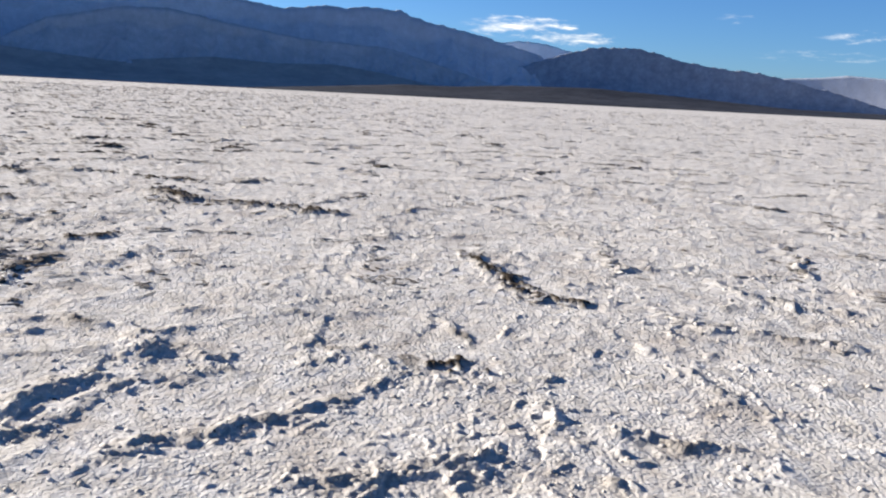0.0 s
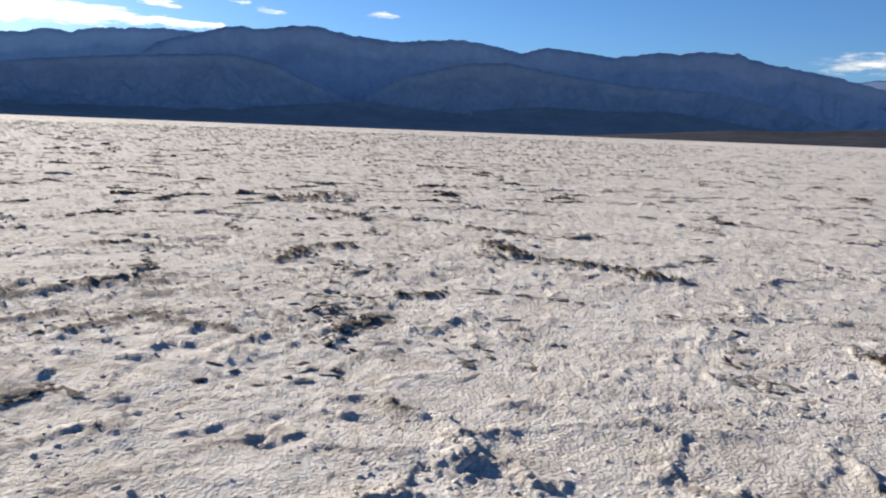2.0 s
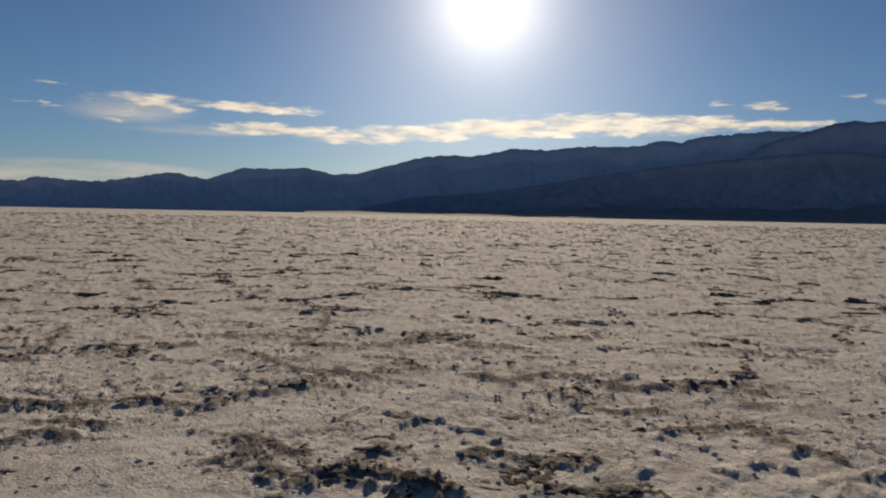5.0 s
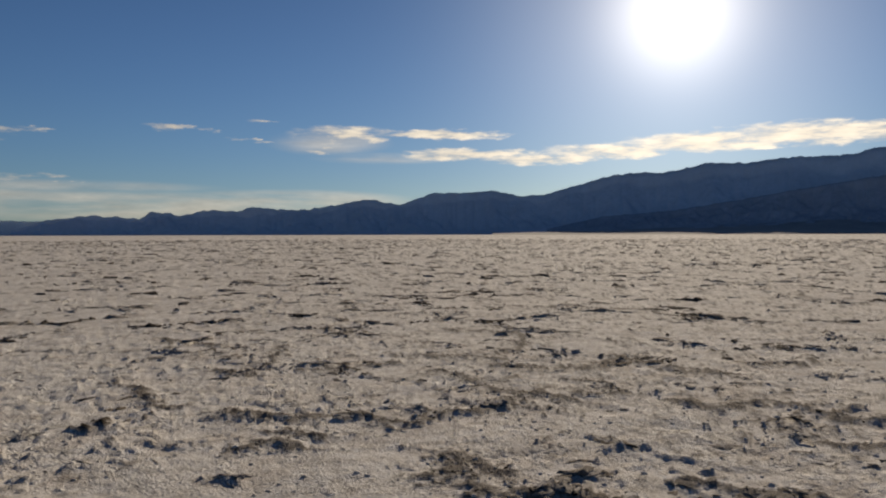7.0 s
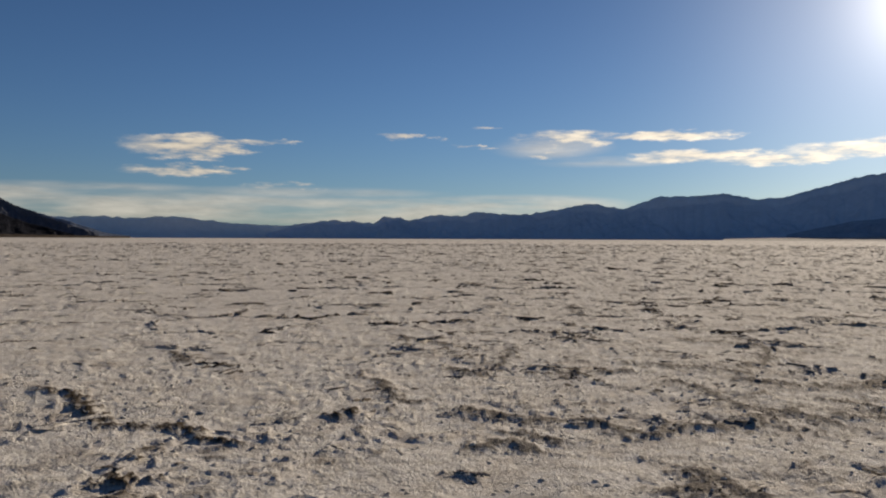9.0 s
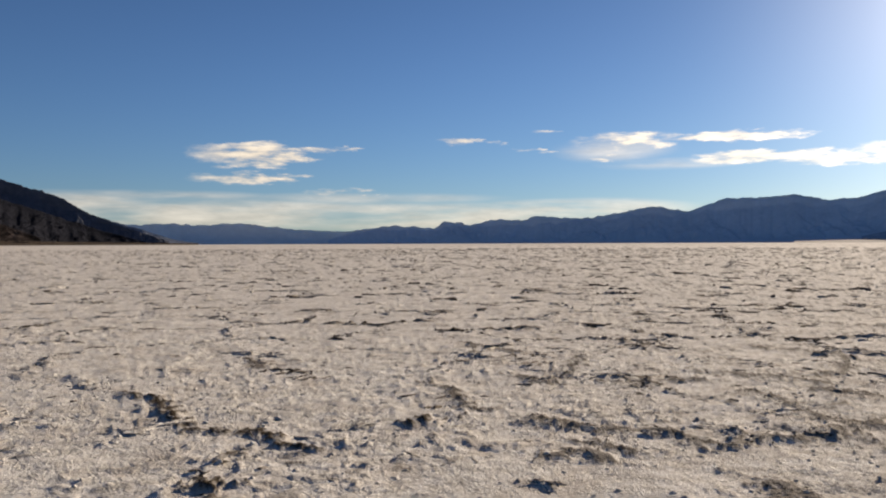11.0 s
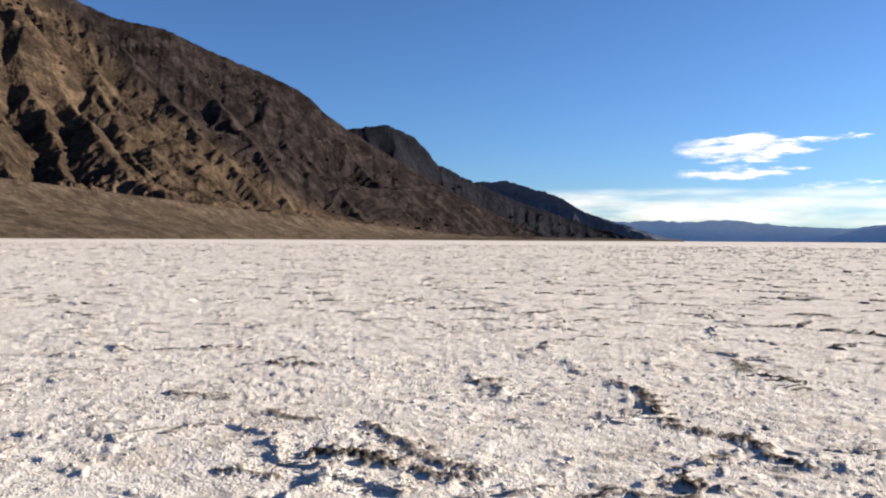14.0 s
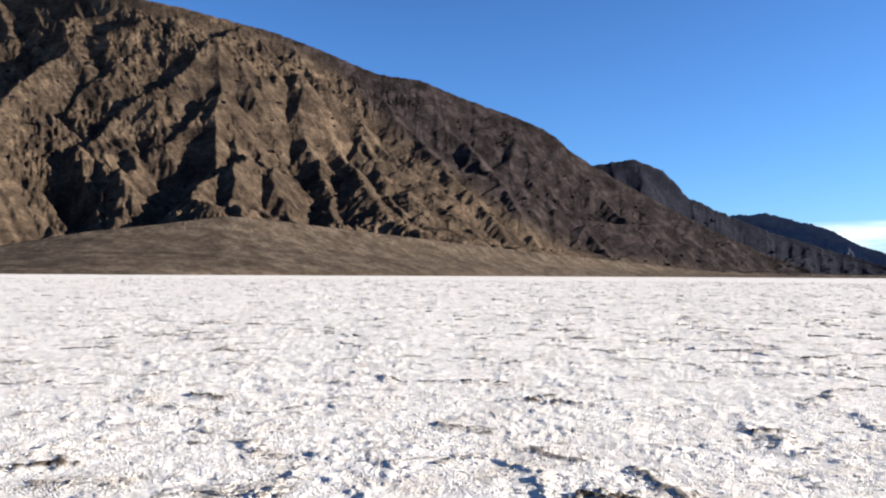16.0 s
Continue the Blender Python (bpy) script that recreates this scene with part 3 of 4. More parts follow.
    dirt = np.maximum(dirt, muddy * 0.7 * (np.exp(-(flake / 0.05) ** 2) + np.exp(-((flake - 0.3) / 0.04) ** 2)) * smooth(-0.2, 0.2, perlin(x * 1.3, y * 1.3, 100)))
    # the rims that stand out
    lift = np.zeros_like(z)
    for height, width, soil, line in RIDGES:
        lo, hi = line.min(0) - 5 * width, line.max(0) + 5 * width
        i = np.nonzero((x > lo[0]) & (x < hi[0]) & (y > lo[1]) & (y < hi[1]))
        if len(i[0]) == 0:
            continue
        qx, qy = x[i], y[i]
        jx = qx + width * 1.0 * perlin(qx * 3.1, qy * 3.1, 62) + width * 0.6 * perlin(qx * 9, qy * 9, 63)
        jy = qy + width * 1.0 * perlin(qx * 3.1, qy * 3.1, 64) + width * 0.6 * perlin(qx * 9, qy * 9, 65)
        jx, jy = jx + 0.03 * perlin(qx * 24, qy * 24, 69), jy + 0.03 * perlin(qx * 24, qy * 24, 70)
        d, side = to_line(jx, jy, line)
        d = d / width
        # a plate pushed up to a lip: it falls off steeply on the side away from the sun
        lip = np.where(side > 0, np.exp(-(d / 1.0) ** 2), np.exp(-(d / 0.32) ** 4))
        lip = lip * (0.5 + 0.5 * smooth(-0.2, 0.12, perlin(qx * 4, qy * 4, 66) + 0.7 * perlin(qx * 11, qy * 11, 68)))
        # rubble in a ragged band along it
        band = np.exp(-(d / 2.4) ** 2)
        lumps = perlin(qx * 7 + 3, qy * 7, 86) + 0.8 * perlin(qx * 17, qy * 17, 87) + 0.4 * perlin(qx * 33, qy * 33, 88)
        rubble = smooth(0.42, 0.72, 0.62 * band + 0.62 * lumps)
        lift[i] = np.maximum(lift[i], height * np.maximum((0.6 - 0.2 * soil) * lip, (0.08 + 0.7 * soil) * rubble * (0.6 + 0.4 * band)) * (0.42 + 0.22 * tooth[i] + 0.08 * k2[i] + 0.2 * k3[i]))
        stain = np.maximum(smooth(0.5, 1.0, np.exp(-(d / 0.8) ** 2) + 0.5 * perlin(qx * 6, qy * 6, 67)), rubble)
        dirt[i] = np.maximum(dirt[i], stain * min(1, max(0.1, 3.0 * soil - 0.55)))
    z = z + lift
    z = z + np.abs(fbm(x * 0.15, y * 0.15, 4, 80)) * 0.12 * smooth(12, 50, r) * (1 - 0.6 * smooth(300, 1200, r))
    return z, np.clip(dirt, 0, 1)


def build_ground():
    az = np.radians(np.concatenate([np.arange(-130, 92, 0.168), np.arange(92, 229.9, 1.0)]))
    near = np.geomspace(0.02, 1.3, 20)[:-1]
    dep = np.concatenate([np.arange(50.9, 38, -0.2), np.arange(38, 9, -0.105), np.arange(9, 3, -0.1), np.arange(3, 0.3, -0.09), np.geomspace(0.3, 0.0186, 40)])
    r = np.concatenate([near, 1.6 / np.tan(np.radians(dep))])
    R, A = np.meshgrid(r, az, indexing="ij")
    X, Y = -0.45 - R * np.sin(A), -0.35 + R * np.cos(A)
    Z, D = ground_height(X, Y)
    Z = Z * smooth(0.05, 1.4, R)                # calm under the walker's feet
    ob = new("ground", grid_mesh("ground", X, Y, Z, True, dirt=D))
    ob.data.materials.append(SALT)
    tagged(ob, "white rough salt crust of a dry lake bed, with brown dirt", "ground", kind="structure")
    return ob


# ---- mountains ----
STEEP = 1.4


def box(F, n, m):
    """F averaged over 2n + 1 rows and 2m + 1 columns."""
    for axis, k in ((0, n), (1, m)):
        pad = [(0, 0), (0, 0)]
        pad[axis] = (k + 1, k)
        c = np.cumsum(np.pad(F, pad, mode="edge"), axis=axis)
        F = (c[2 * k + 1:] - c[:-2 * k - 1] if axis == 0 else c[:, 2 * k + 1:] - c[:, :-2 * k - 1]) / (2 * k + 1)
    return F


def streams(Z, side, down, rounds, cut, talus, reach, seed, cap, branch, hold=0.12):
    """Branching ravines: water gathers from the crest (last row) to the foot (first row), cuts in by how much has gathered,
    and the walls slip to their steepest slope; meanwhile the mountain rises and keeps its large form.
    side, down: metres between columns and rows; reach: metres over which the form is kept."""
    rows, cols = Z.shape
    form = box(Z, max(1, int(reach / down.mean())), max(1, int(reach / side.mean())))
    n, m = max(1, int(reach / down.mean())), max(1, int(reach / side.mean()))
    j = np.arange(cols)
    rng = np.random.default_rng(seed)
    soft = 0.7 + 0.6 * rng.random(Z.shape)
    down = np.broadcast_to(down, Z.shape)
    steps = (0, -1, 1, -2, 2, -3, 3)
    for turn in range(rounds):
        best, where = np.full(Z.shape, -1e9), np.zeros(Z.shape, int)
        for o in steps:
            q = np.clip(j + o, 0, cols - 1)
            fall = (Z[1:] - Z[:-1][:, q]) / np.hypot(down[1:], o * side[1:])
            better = fall > best[1:]
            best[1:] = np.where(better, fall, best[1:])
            where[1:] = np.where(better, q, where[1:])
        water = side * down * soft
        for i in range(rows - 1, 0, -1):
            water[i - 1] += np.bincount(where[i], water[i], minlength=cols)
        for i in range(1, rows):
            low = Z[i - 1, where[i]]
            far = np.hypot(down[i], (where[i] - j) * side[i])
            f = cut * water[i] ** branch / far
            Z[i] = np.maximum((Z[i] + f * low) / (1 + f), low + 0.02 * far)
            Z[i] = np.minimum(Z[i], low + talus * 1.25 * far)
        for _ in range(3):
            Z[:, 1:] = np.minimum(Z[:, 1:], Z[:, :-1] + talus * side[:, 1:])
            Z[:, :-1] = np.minimum(Z[:, :-1], Z[:, 1:] + talus * side[:, :-1])
        if turn < rounds - 3:
            Z = np.minimum(Z + hold * (form - box(Z, n, m)), cap)
        Z[1:-1, 1:-1] += 0.03 * (Z[:-2, 1:-1] + Z[2:, 1:-1] + Z[1:-1, :-2] + Z[1:-1, 2:] - 4 * Z[1:-1, 1:-1])
    return Z


def outcrop_mesh(seed, material):
    """A crag of broken rock, about 1 across."""
    rng = random.Random(seed)
    bm = bmesh.new()
    bmesh.ops.create_icosphere(bm, subdivisions=2, radius=0.5)
    off = Vector((rng.uniform(-50, 50), rng.uniform(-50, 50), rng.uniform(-50, 50)))
    for v in bm.verts:
        v.co *= 1 + 0.8 * noise.noise(v.co * 2.5 + off) + 0.5 * noise.noise(v.co * 6 + off)
    me = bpy.data.meshes.new("outcrop")
    bm.to_mesh(me)
    bm.free()
    me.attributes.new("crown", "FLOAT", "POINT").data.foreach_set("value", [1.0] * len(me.vertices))
    me.materials.append(material)
    return me


def raise_arms(Z, az, R, A, hollow, arms, seed):
    """Spurs that run down the face of a mountain, their sides cut by gullies; the face between them is hollowed out."""
    rise = np.degrees(np.arctan2(Z, R))
    X, Y = -R * np.sin(A), R * np.cos(A)
    jx = X + 30 * fbm(X / 240, Y / 240, 2, seed + 28) + 15 * fbm(X / 110, Y / 110, 2, seed + 30, 0.5)
    jy = Y + 30 * fbm(X / 240, Y / 240, 2, seed + 29) + 15 * fbm(X / 110, Y / 110, 2, seed + 36, 0.5)
    out = Z - hollow
    for number, (first, last, slope, apart, deep, *line) in enumerate(arms):
        la, le = np.array(line[0::2], float), np.array(line[1::2], float)
        lr = []
        for a, e in zip(la, le):
            j = int(np.clip(np.searchsorted(az, a), 0, len(az) - 1))
            lr.append(np.interp(e, np.maximum.accumulate(rise[:, j]), R[:, j]))
        lr = np.array(lr) * (1 - np.linspace(first, last, len(la)))
        lx, ly, lz = -lr * np.sin(np.radians(la)), lr * np.cos(np.radians(la)), lr * np.tan(np.radians(le))
        best, along, top = np.full(Z.shape, 1e9), np.zeros(Z.shape), np.zeros(Z.shape)
        run = 0.0
        for i in range(len(la) - 1):
            dx, dy = lx[i + 1] - lx[i], ly[i + 1] - ly[i]
            long = math.hypot(dx, dy)
            t = np.clip(((jx - lx[i]) * dx + (jy - ly[i]) * dy) / long ** 2, 0, 1)
            ox, oy = jx - lx[i] - t * dx, jy - ly[i] - t * dy
            d = np.hypot(ox, oy)
            near = d < best
            side = np.sign(ox * dy - oy * dx)
            # gullies lean downhill along the crest, and spread round its end
            spread = np.where(t >= 1, 0.6 * apart * np.arctan2(ox * dx + oy * dy, np.abs(ox * dy - oy * dx) + 1e-6) * 3, 0)
            along = np.where(near, run + t * long - 0.45 * d + spread + side * 500, along)
            top = np.where(near, lz[i] + t * (lz[i + 1] - lz[i]), top)
            best = np.minimum(best, d)
            run += long
        u = along / apart + 0.25 * fbm(X / 70, Y / 70, 2, seed + 44)
        gully = 1 - np.minimum(1, np.abs(perlin(u, best / apart * 0.22, seed + 50 + number)) * 3)
        fine = 1 - np.minimum(1, np.abs(perlin(u * 2.7, best / apart * 0.6, seed + 90 + number)) * 3)
        broken = 5 * fbm(along / 60, 0 * along, 3, seed + 120 + number)
        tent = top + broken - slope * best * (1 + 0.1 * best / 120) - deep * (gully + 0.6 * fine) * smooth(0, 1.3 * apart, best) * (1 + 0.5 * smooth(0, 120, best))
        out = np.maximum(out, tent)
    return out


def mountain(name, crest, r_foot, r_top, step, rows, seed, spur, depth, lean, material, label, category="mountain", soil_top=0.12, foot=1.3, crag=0.07, even=9, fluting=0.2, rain=None, crumble=0.0, steep=STEEP, branch=0.4, gash=0.0, outcrops=(0, 0, 0), arms=(), hollow=0.0, seam=None):
    """A range seen across the flat. crest: azimuth and height angle of its skyline, in degrees; r_foot, r_top: distances of its foot and
    crest at the same azimuths or throughout; spur: metres between its spurs; depth: how deep the gullies cut; lean: their slant."""
    def evened(v, n):
        return np.convolve(np.pad(v, n, mode="edge"), np.full(2 * n + 1, 1 / (2 * n + 1)), "valid")

    a, e = np.array(crest, float).T
    order = np.argsort(a)
    az = np.arange(a.min(), a.max() + step, step)
    E = np.interp(az, a[order], e[order])
    E = evened(E, max(1, even // 8))
    E = E + crag * fbm(az * 1.3, 0 * az + seed, 5, seed, 0.6) * np.clip(E, 0, 1.5)

    def reach(v):
        v = np.array(v, float)
        return np.full(az.shape, float(v)) if v.ndim == 0 else np.interp(az, v[np.argsort(v[:, 0]), 0], v[np.argsort(v[:, 0]), 1])

    r1 = evened(reach(r_top), 6 * even)
    r0 = evened(reach(r_foot) if r_foot else r1 - np.maximum(50, r1 * np.tan(np.radians(E)) * steep), 6 * even)
    s = np.linspace(0, 1, rows)[:, None]
    R = r0 + (r1 - r0) * s
    A = np.radians(az)[None, :] + 0 * R
    H = r1 * np.tan(np.radians(E))
    u, v = A * (r0 + r1) / 2 / spur, (R - r0) / spur
    w = fbm(u * 0.5, v * 0.5, 3, seed + 5)
    slant = np.interp(az, (lean[0], lean[2]), (lean[1], lean[3]))[None, :]
    cut = ridged(u + slant * v + 0.5 * w, v * 0.32 + 0.4 * w, 5, seed + 9, 0.5) - 0.55
    small = ridged((u + slant * v) * 3.7 + 1.5 * w, v * 1.1, 4, seed + 17, 0.55) - 0.5
    shape = s ** foot * (1 - 0.25 * np.sin(s * math.pi))
    mask = smooth(0.02, 0.4, s) * smooth(1.0, 0.8, s)
    Z = H * shape + np.minimum(H, spur) * depth * (mask * cut + (0.3 * smooth(0.0, 0.25, s) * smooth(1.0, 0.93, s) + 0.7 * mask) * fluting * small)
    if arms:
        Z = raise_arms(Z, az, R, A, np.interp(az, (58, 64, 67, 70, 74, 90), (0.05, 0.14, 0.7, 1.0, 0.65, 0.6)) * hollow * smooth(0, 1, s / np.interp(az, (64, 70), (0.45, 0.2))) * smooth(1.0, 0.92, s), arms, seed)
    if rain:
        rounds, cut, talus, wide, craggy = rain
        side, down = R * math.radians(step), (r1 - r0)[None, :] / (rows - 1)
        rug = spur * (0.1 * fbm(u * 2, v * 2, 4, seed + 50) + 0.04 * fbm(u * 12, v * 12, 3, seed + 51))
        worn = streams(Z + rug * smooth(0, 0.2, s), side, down, rounds, cut, talus, wide, seed, R * np.tan(np.radians(E)) * (0.96 + 0.04 * s), branch)
        Z = Z + (worn - Z) * smooth(1.0, 0.95, s) * smooth(0.0, 0.3, s) * (np.interp(az, (60, 69), (0.6, 1.0)) if arms else 1)
        Z = Z + craggy * spur * smooth(0.08, 0.3, s) * smooth(1.0, 0.95, s) * (ridged(u * 9 + w, v * 9 - w, 5, seed + 40, 0.72) - 0.5) * (0.4 + smooth(-0.2, 0.3, fbm(u * 1.5, v * 1.5, 2, seed + 60)))
    if gash:                                    # slanting ravines that fork downhill from the crest
        gash = gash * np.interp(az, (46, 56, 61, 66, 74), (0.5, 0.5, 0.45, 0.75, 1.0))[None, :]
        turned = smooth(57, 64, az)[None, :]
        for wide, share in ((3.0, 1.0), (7.5, 0.4)):
            for tilt, weight in ((-1.0, 1 - turned), (0.9, turned)):
                fork = ridged(wide * (u + tilt * v) + 1.4 * w, wide * 0.42 * v + w, 5, seed + 80, 0.55)
                Z = Z - gash * share * weight * smooth(0.08, 0.4, s) * smooth(1.0, 0.98, s) * (1 - fork)
    if crumble:                                 # boulders and washes
        Z = Z + crumble * smooth(0, 0.1, s) * (fbm(u * 5, v * 5, 4, seed + 70, 0.75) + 1.2 * np.minimum(0, np.abs(fbm(u * 1.5, v * 0.5, 2, seed + 75)) * 4 - 0.5))
    if seam:                                    # darker beds lie above a slanting seam
        border = np.interp(az, [p[0] for p in seam], [p[1] for p in seam])[None, :]
        crown = smooth(-0.9, 0.9, np.degrees(np.arctan2(Z, R)) - border + 2.2 * w + 0.6 * cut)
    else:
        crown = smooth(0.5, 1.0, s + 0.5 * w + 0.25 * cut)
    soil = np.exp(-s / soil_top) * (0.7 + 0.6 * w)
    # no slope stands above the skyline
    top = np.tan(np.radians(E)) * (0.93 + 0.07 * s)
    Z = np.minimum(Z, R * top + 0.25 * np.minimum(0, R * top - Z))
    Z[0] = -3
    back = np.stack([Z[-1] * 0.9, 0 * Z[-1] - 3])
    Z = np.concatenate([Z, back])
    R = np.concatenate([R, R[-1:] + 60, R[-1:] + 220])
    A = np.concatenate([A, A[-2:]])
    soil, crown = np.concatenate([soil, soil[-2:]]), np.concatenate([crown, crown[-2:]])
    ob = new(name, grid_mesh(name, -R * np.sin(A), R * np.cos(A), Z, soil=np.clip(soil, 0, 1), crown=crown))
    ob.data.materials.append(material)
    tagged(ob, label, category)
    count, least, most = outcrops
    rng = random.Random(seed)
    shapes = [outcrop_mesh(seed * 10 + k, material) for k in range(4)] if count else ()
    for _ in range(count):
        i, j = int(rows * (0.15 + 0.845 * rng.random() ** 0.6)), rng.randrange(3, len(az) - 3)
        piece = new("boulder" if crumble else "outcrop", rng.choice(shapes))
        piece.parent = ob
        size = rng.uniform(least, most) * (0.4 if i > rows * 0.93 else 1)
        piece.location = (-R[i, j] * math.sin(A[i, j]), R[i, j] * math.cos(A[i, j]), Z[i, j] - 0.1 * size)
        piece.rotation_euler = (rng.uniform(-0.4, 0.4), rng.uniform(-0.4, 0.4), rng.uniform(0, 6.28))
        piece.scale = (size * rng.uniform(0.9, 1.8), size * rng.uniform(0.8, 1.3), size * rng.uniform(0.5, 0.9))
    return ob


MAIN_SOUTH = ((12.9, 0.3), (10.7, 1.05), (8.1, 1.35), (5.1, 1.15), (4.5, 1.57), (3.1, 1.57), (2.5, 1.37), (0.4, 1.8), (-1.6, 1.7),
              (-2.4, 2.03), (-5.7, 1.8), (-8.2, 2.13), (-10.3, 2.57), (-11.1, 2.61), (-13.2, 2.2), (-15.6, 3.1), (-18.2, 3.1), (-20.0, 3.26), (-22.2, 2.8),
              (-24.0, 2.98), (-28.2, 4.15), (-30.4, 4.45), (-32.0, 4.35), (-33.2, 4.53), (-35.4, 5), (-37.6, 4.87), (-39.9, 5.15),
              (-44.4, 5.2), (-45.7, 5.62), (-47.1, 5.42), (-48.1, 5.78), (-50.4, 5.98), (-53.1, 6.13), (-55.0, 6.08), (-59.5, 4.5), (-66.5, 1.0))
MAIN_NORTH = ((-48.4, 2.0), (-52.4, 5.2), (-55.0, 6.0), (-57.2, 6.63), (-59.6, 6.56), (-61.4, 6.92), (-63.2, 6.95), (-65.3, 6.52), (-68.9, 6.17),
              (-71.2, 6.39), (-73.6, 6.5), (-75.7, 6.2), (-77.8, 5.7), (-79.6, 6.15), (-81.4, 5.97), (-84.5, 5.57), (-87.5, 5.95), (-88.7, 5.85),
              (-90.0, 6.02), (-92.6, 5.9), (-94.3, 5.3), (-96.7, 4.84), (-98.9, 4.39), (-100.1, 4.02), (-102.8, 3.3), (-105.0, 1.5), (-107.0, 0.2))
LOW_NORTH = ((-97.7, 1.0), (-101.8, 2.6), (-105.0, 3.6), (-106.4, 4.0), (-109.3, 4.04), (-110.8, 3.78), (-112.7, 3.23), (-116.0, 2.77), (-117.5, 2.7),
             (-119.2, 2.3), (-123.0, 1.4), (-127.0, 0.2))
NOTCH_PEAK = ((-94.7, 2.0), (-98.8, 3.9), (-101.3, 4.24), (-103.3, 4.08), (-105.0, 3.6), (-107.8, 3.0), (-111.9, 1.0))
FAR_NORTH = ((-110.9, 1.6), (-116.9, 2.1), (-119.2, 2.36), (-121.4, 2.48), (-123.0, 2.67), (-124.6, 2.57), (-128.0, 2.35), (-133.0, 2.5), (-141.0, 2.2))
FAR_SOUTH = ((36.1, 1.5), (30.1, 1.5), (25.8, 1.38), (23.9, 1.5), (22.4, 1.34), (19.2, 1.52), (16.9, 1.25), (15.4, 1.08), (12.6, 0.95), (9.9, 0.9),
             (5.9, 0.8), (-0.2, 0.6))
NEAR = ((97, 20.3), (92, 20.0), (85, 19.2), (79.5, 18.5), (76.1, 18.18), (70.2, 17.2), (66.9, 16.25), (63.2, 14.9), (62.3, 14.6), (59.2, 14.25), (55.6, 12.85),
        (52.3, 11.7), (50.1, 10.75), (49.1, 10.1), (48.2, 9.21), (46.5, 8.05), (43, 6.0), (39, 3.7), (35, 1.7), (32, 0.5))
CAPE = ((54, 6.0), (49, 7.6), (46.4, 8.05), (43.6, 8.41), (41.6, 7.6), (40.6, 6.6), (40.1, 5.8), (37.5, 4.45), (34.5, 3.1), (31, 1.9), (28, 0.9), (25.5, 0.2))
SECOND_CAPE = ((44, 4.1), (39, 4.2), (36.5, 4.29), (34.6, 4.37), (31.9, 3.54), (30.6, 3.12), (29.4, 2.28), (27, 1.3), (24, 0.25))
LAST_CAPE = ((36.1, 3.0), (31.1, 2.6), (29.4, 2.16), (26.0, 1.13), (23.5, 0.31), (22.0, 0.1))
FAN_EAST = ((106, 0.9), (95, 1.2), (87.3, 1.8), (82.4, 2.84), (77.7, 3.48), (73.2, 4.21), (69.2, 3.89), (61, 2.98), (52.6, 1.99), (44.4, 1.1), (38.6, 0.45), (32, 0.25), (22, 0.1))
FAN_WEST = ((-20, 0.1), (-30, 0.35), (-36, 0.6), (-43, 0.95), (-49.6, 0.85), (-57, 1.05), (-66.4, 1.9), (-73, 1.35), (-79.6, 2.0), (-84, 1.8), (-88, 1.95), (-91, 1.6), (-95, 0.9), (-100, 0.1))
FAN_NORTH = ((-82, 0.05), (-88, 0.45), (-92.8, 0.8), (-97, 0.85), (-101, 1.12), (-106.7, 1.2), (-112.6, 0.9), (-120, 0.4), (-141, 0.2))
FOOTHILL_SOUTH = ((-24, 0.4), (-28, 1.3), (-33, 1.7), (-37.5, 2.4), (-41, 3.0), (-45.5, 3.7), (-50, 4.2), (-54, 4.55), (-57.5, 4.75), (-60, 4.3), (-63, 3.0), (-66.5, 1.7), (-69, 0.6))
FOOTHILL_NORTH = ((-63, 0.6), (-66.3, 2.1), (-69.4, 3.8), (-74, 4.9), (-77, 5.0), (-81, 4.3), (-86, 3.6), (-92, 3.3), (-96, 2.2), (-100, 1.0), (-103, 0.3))
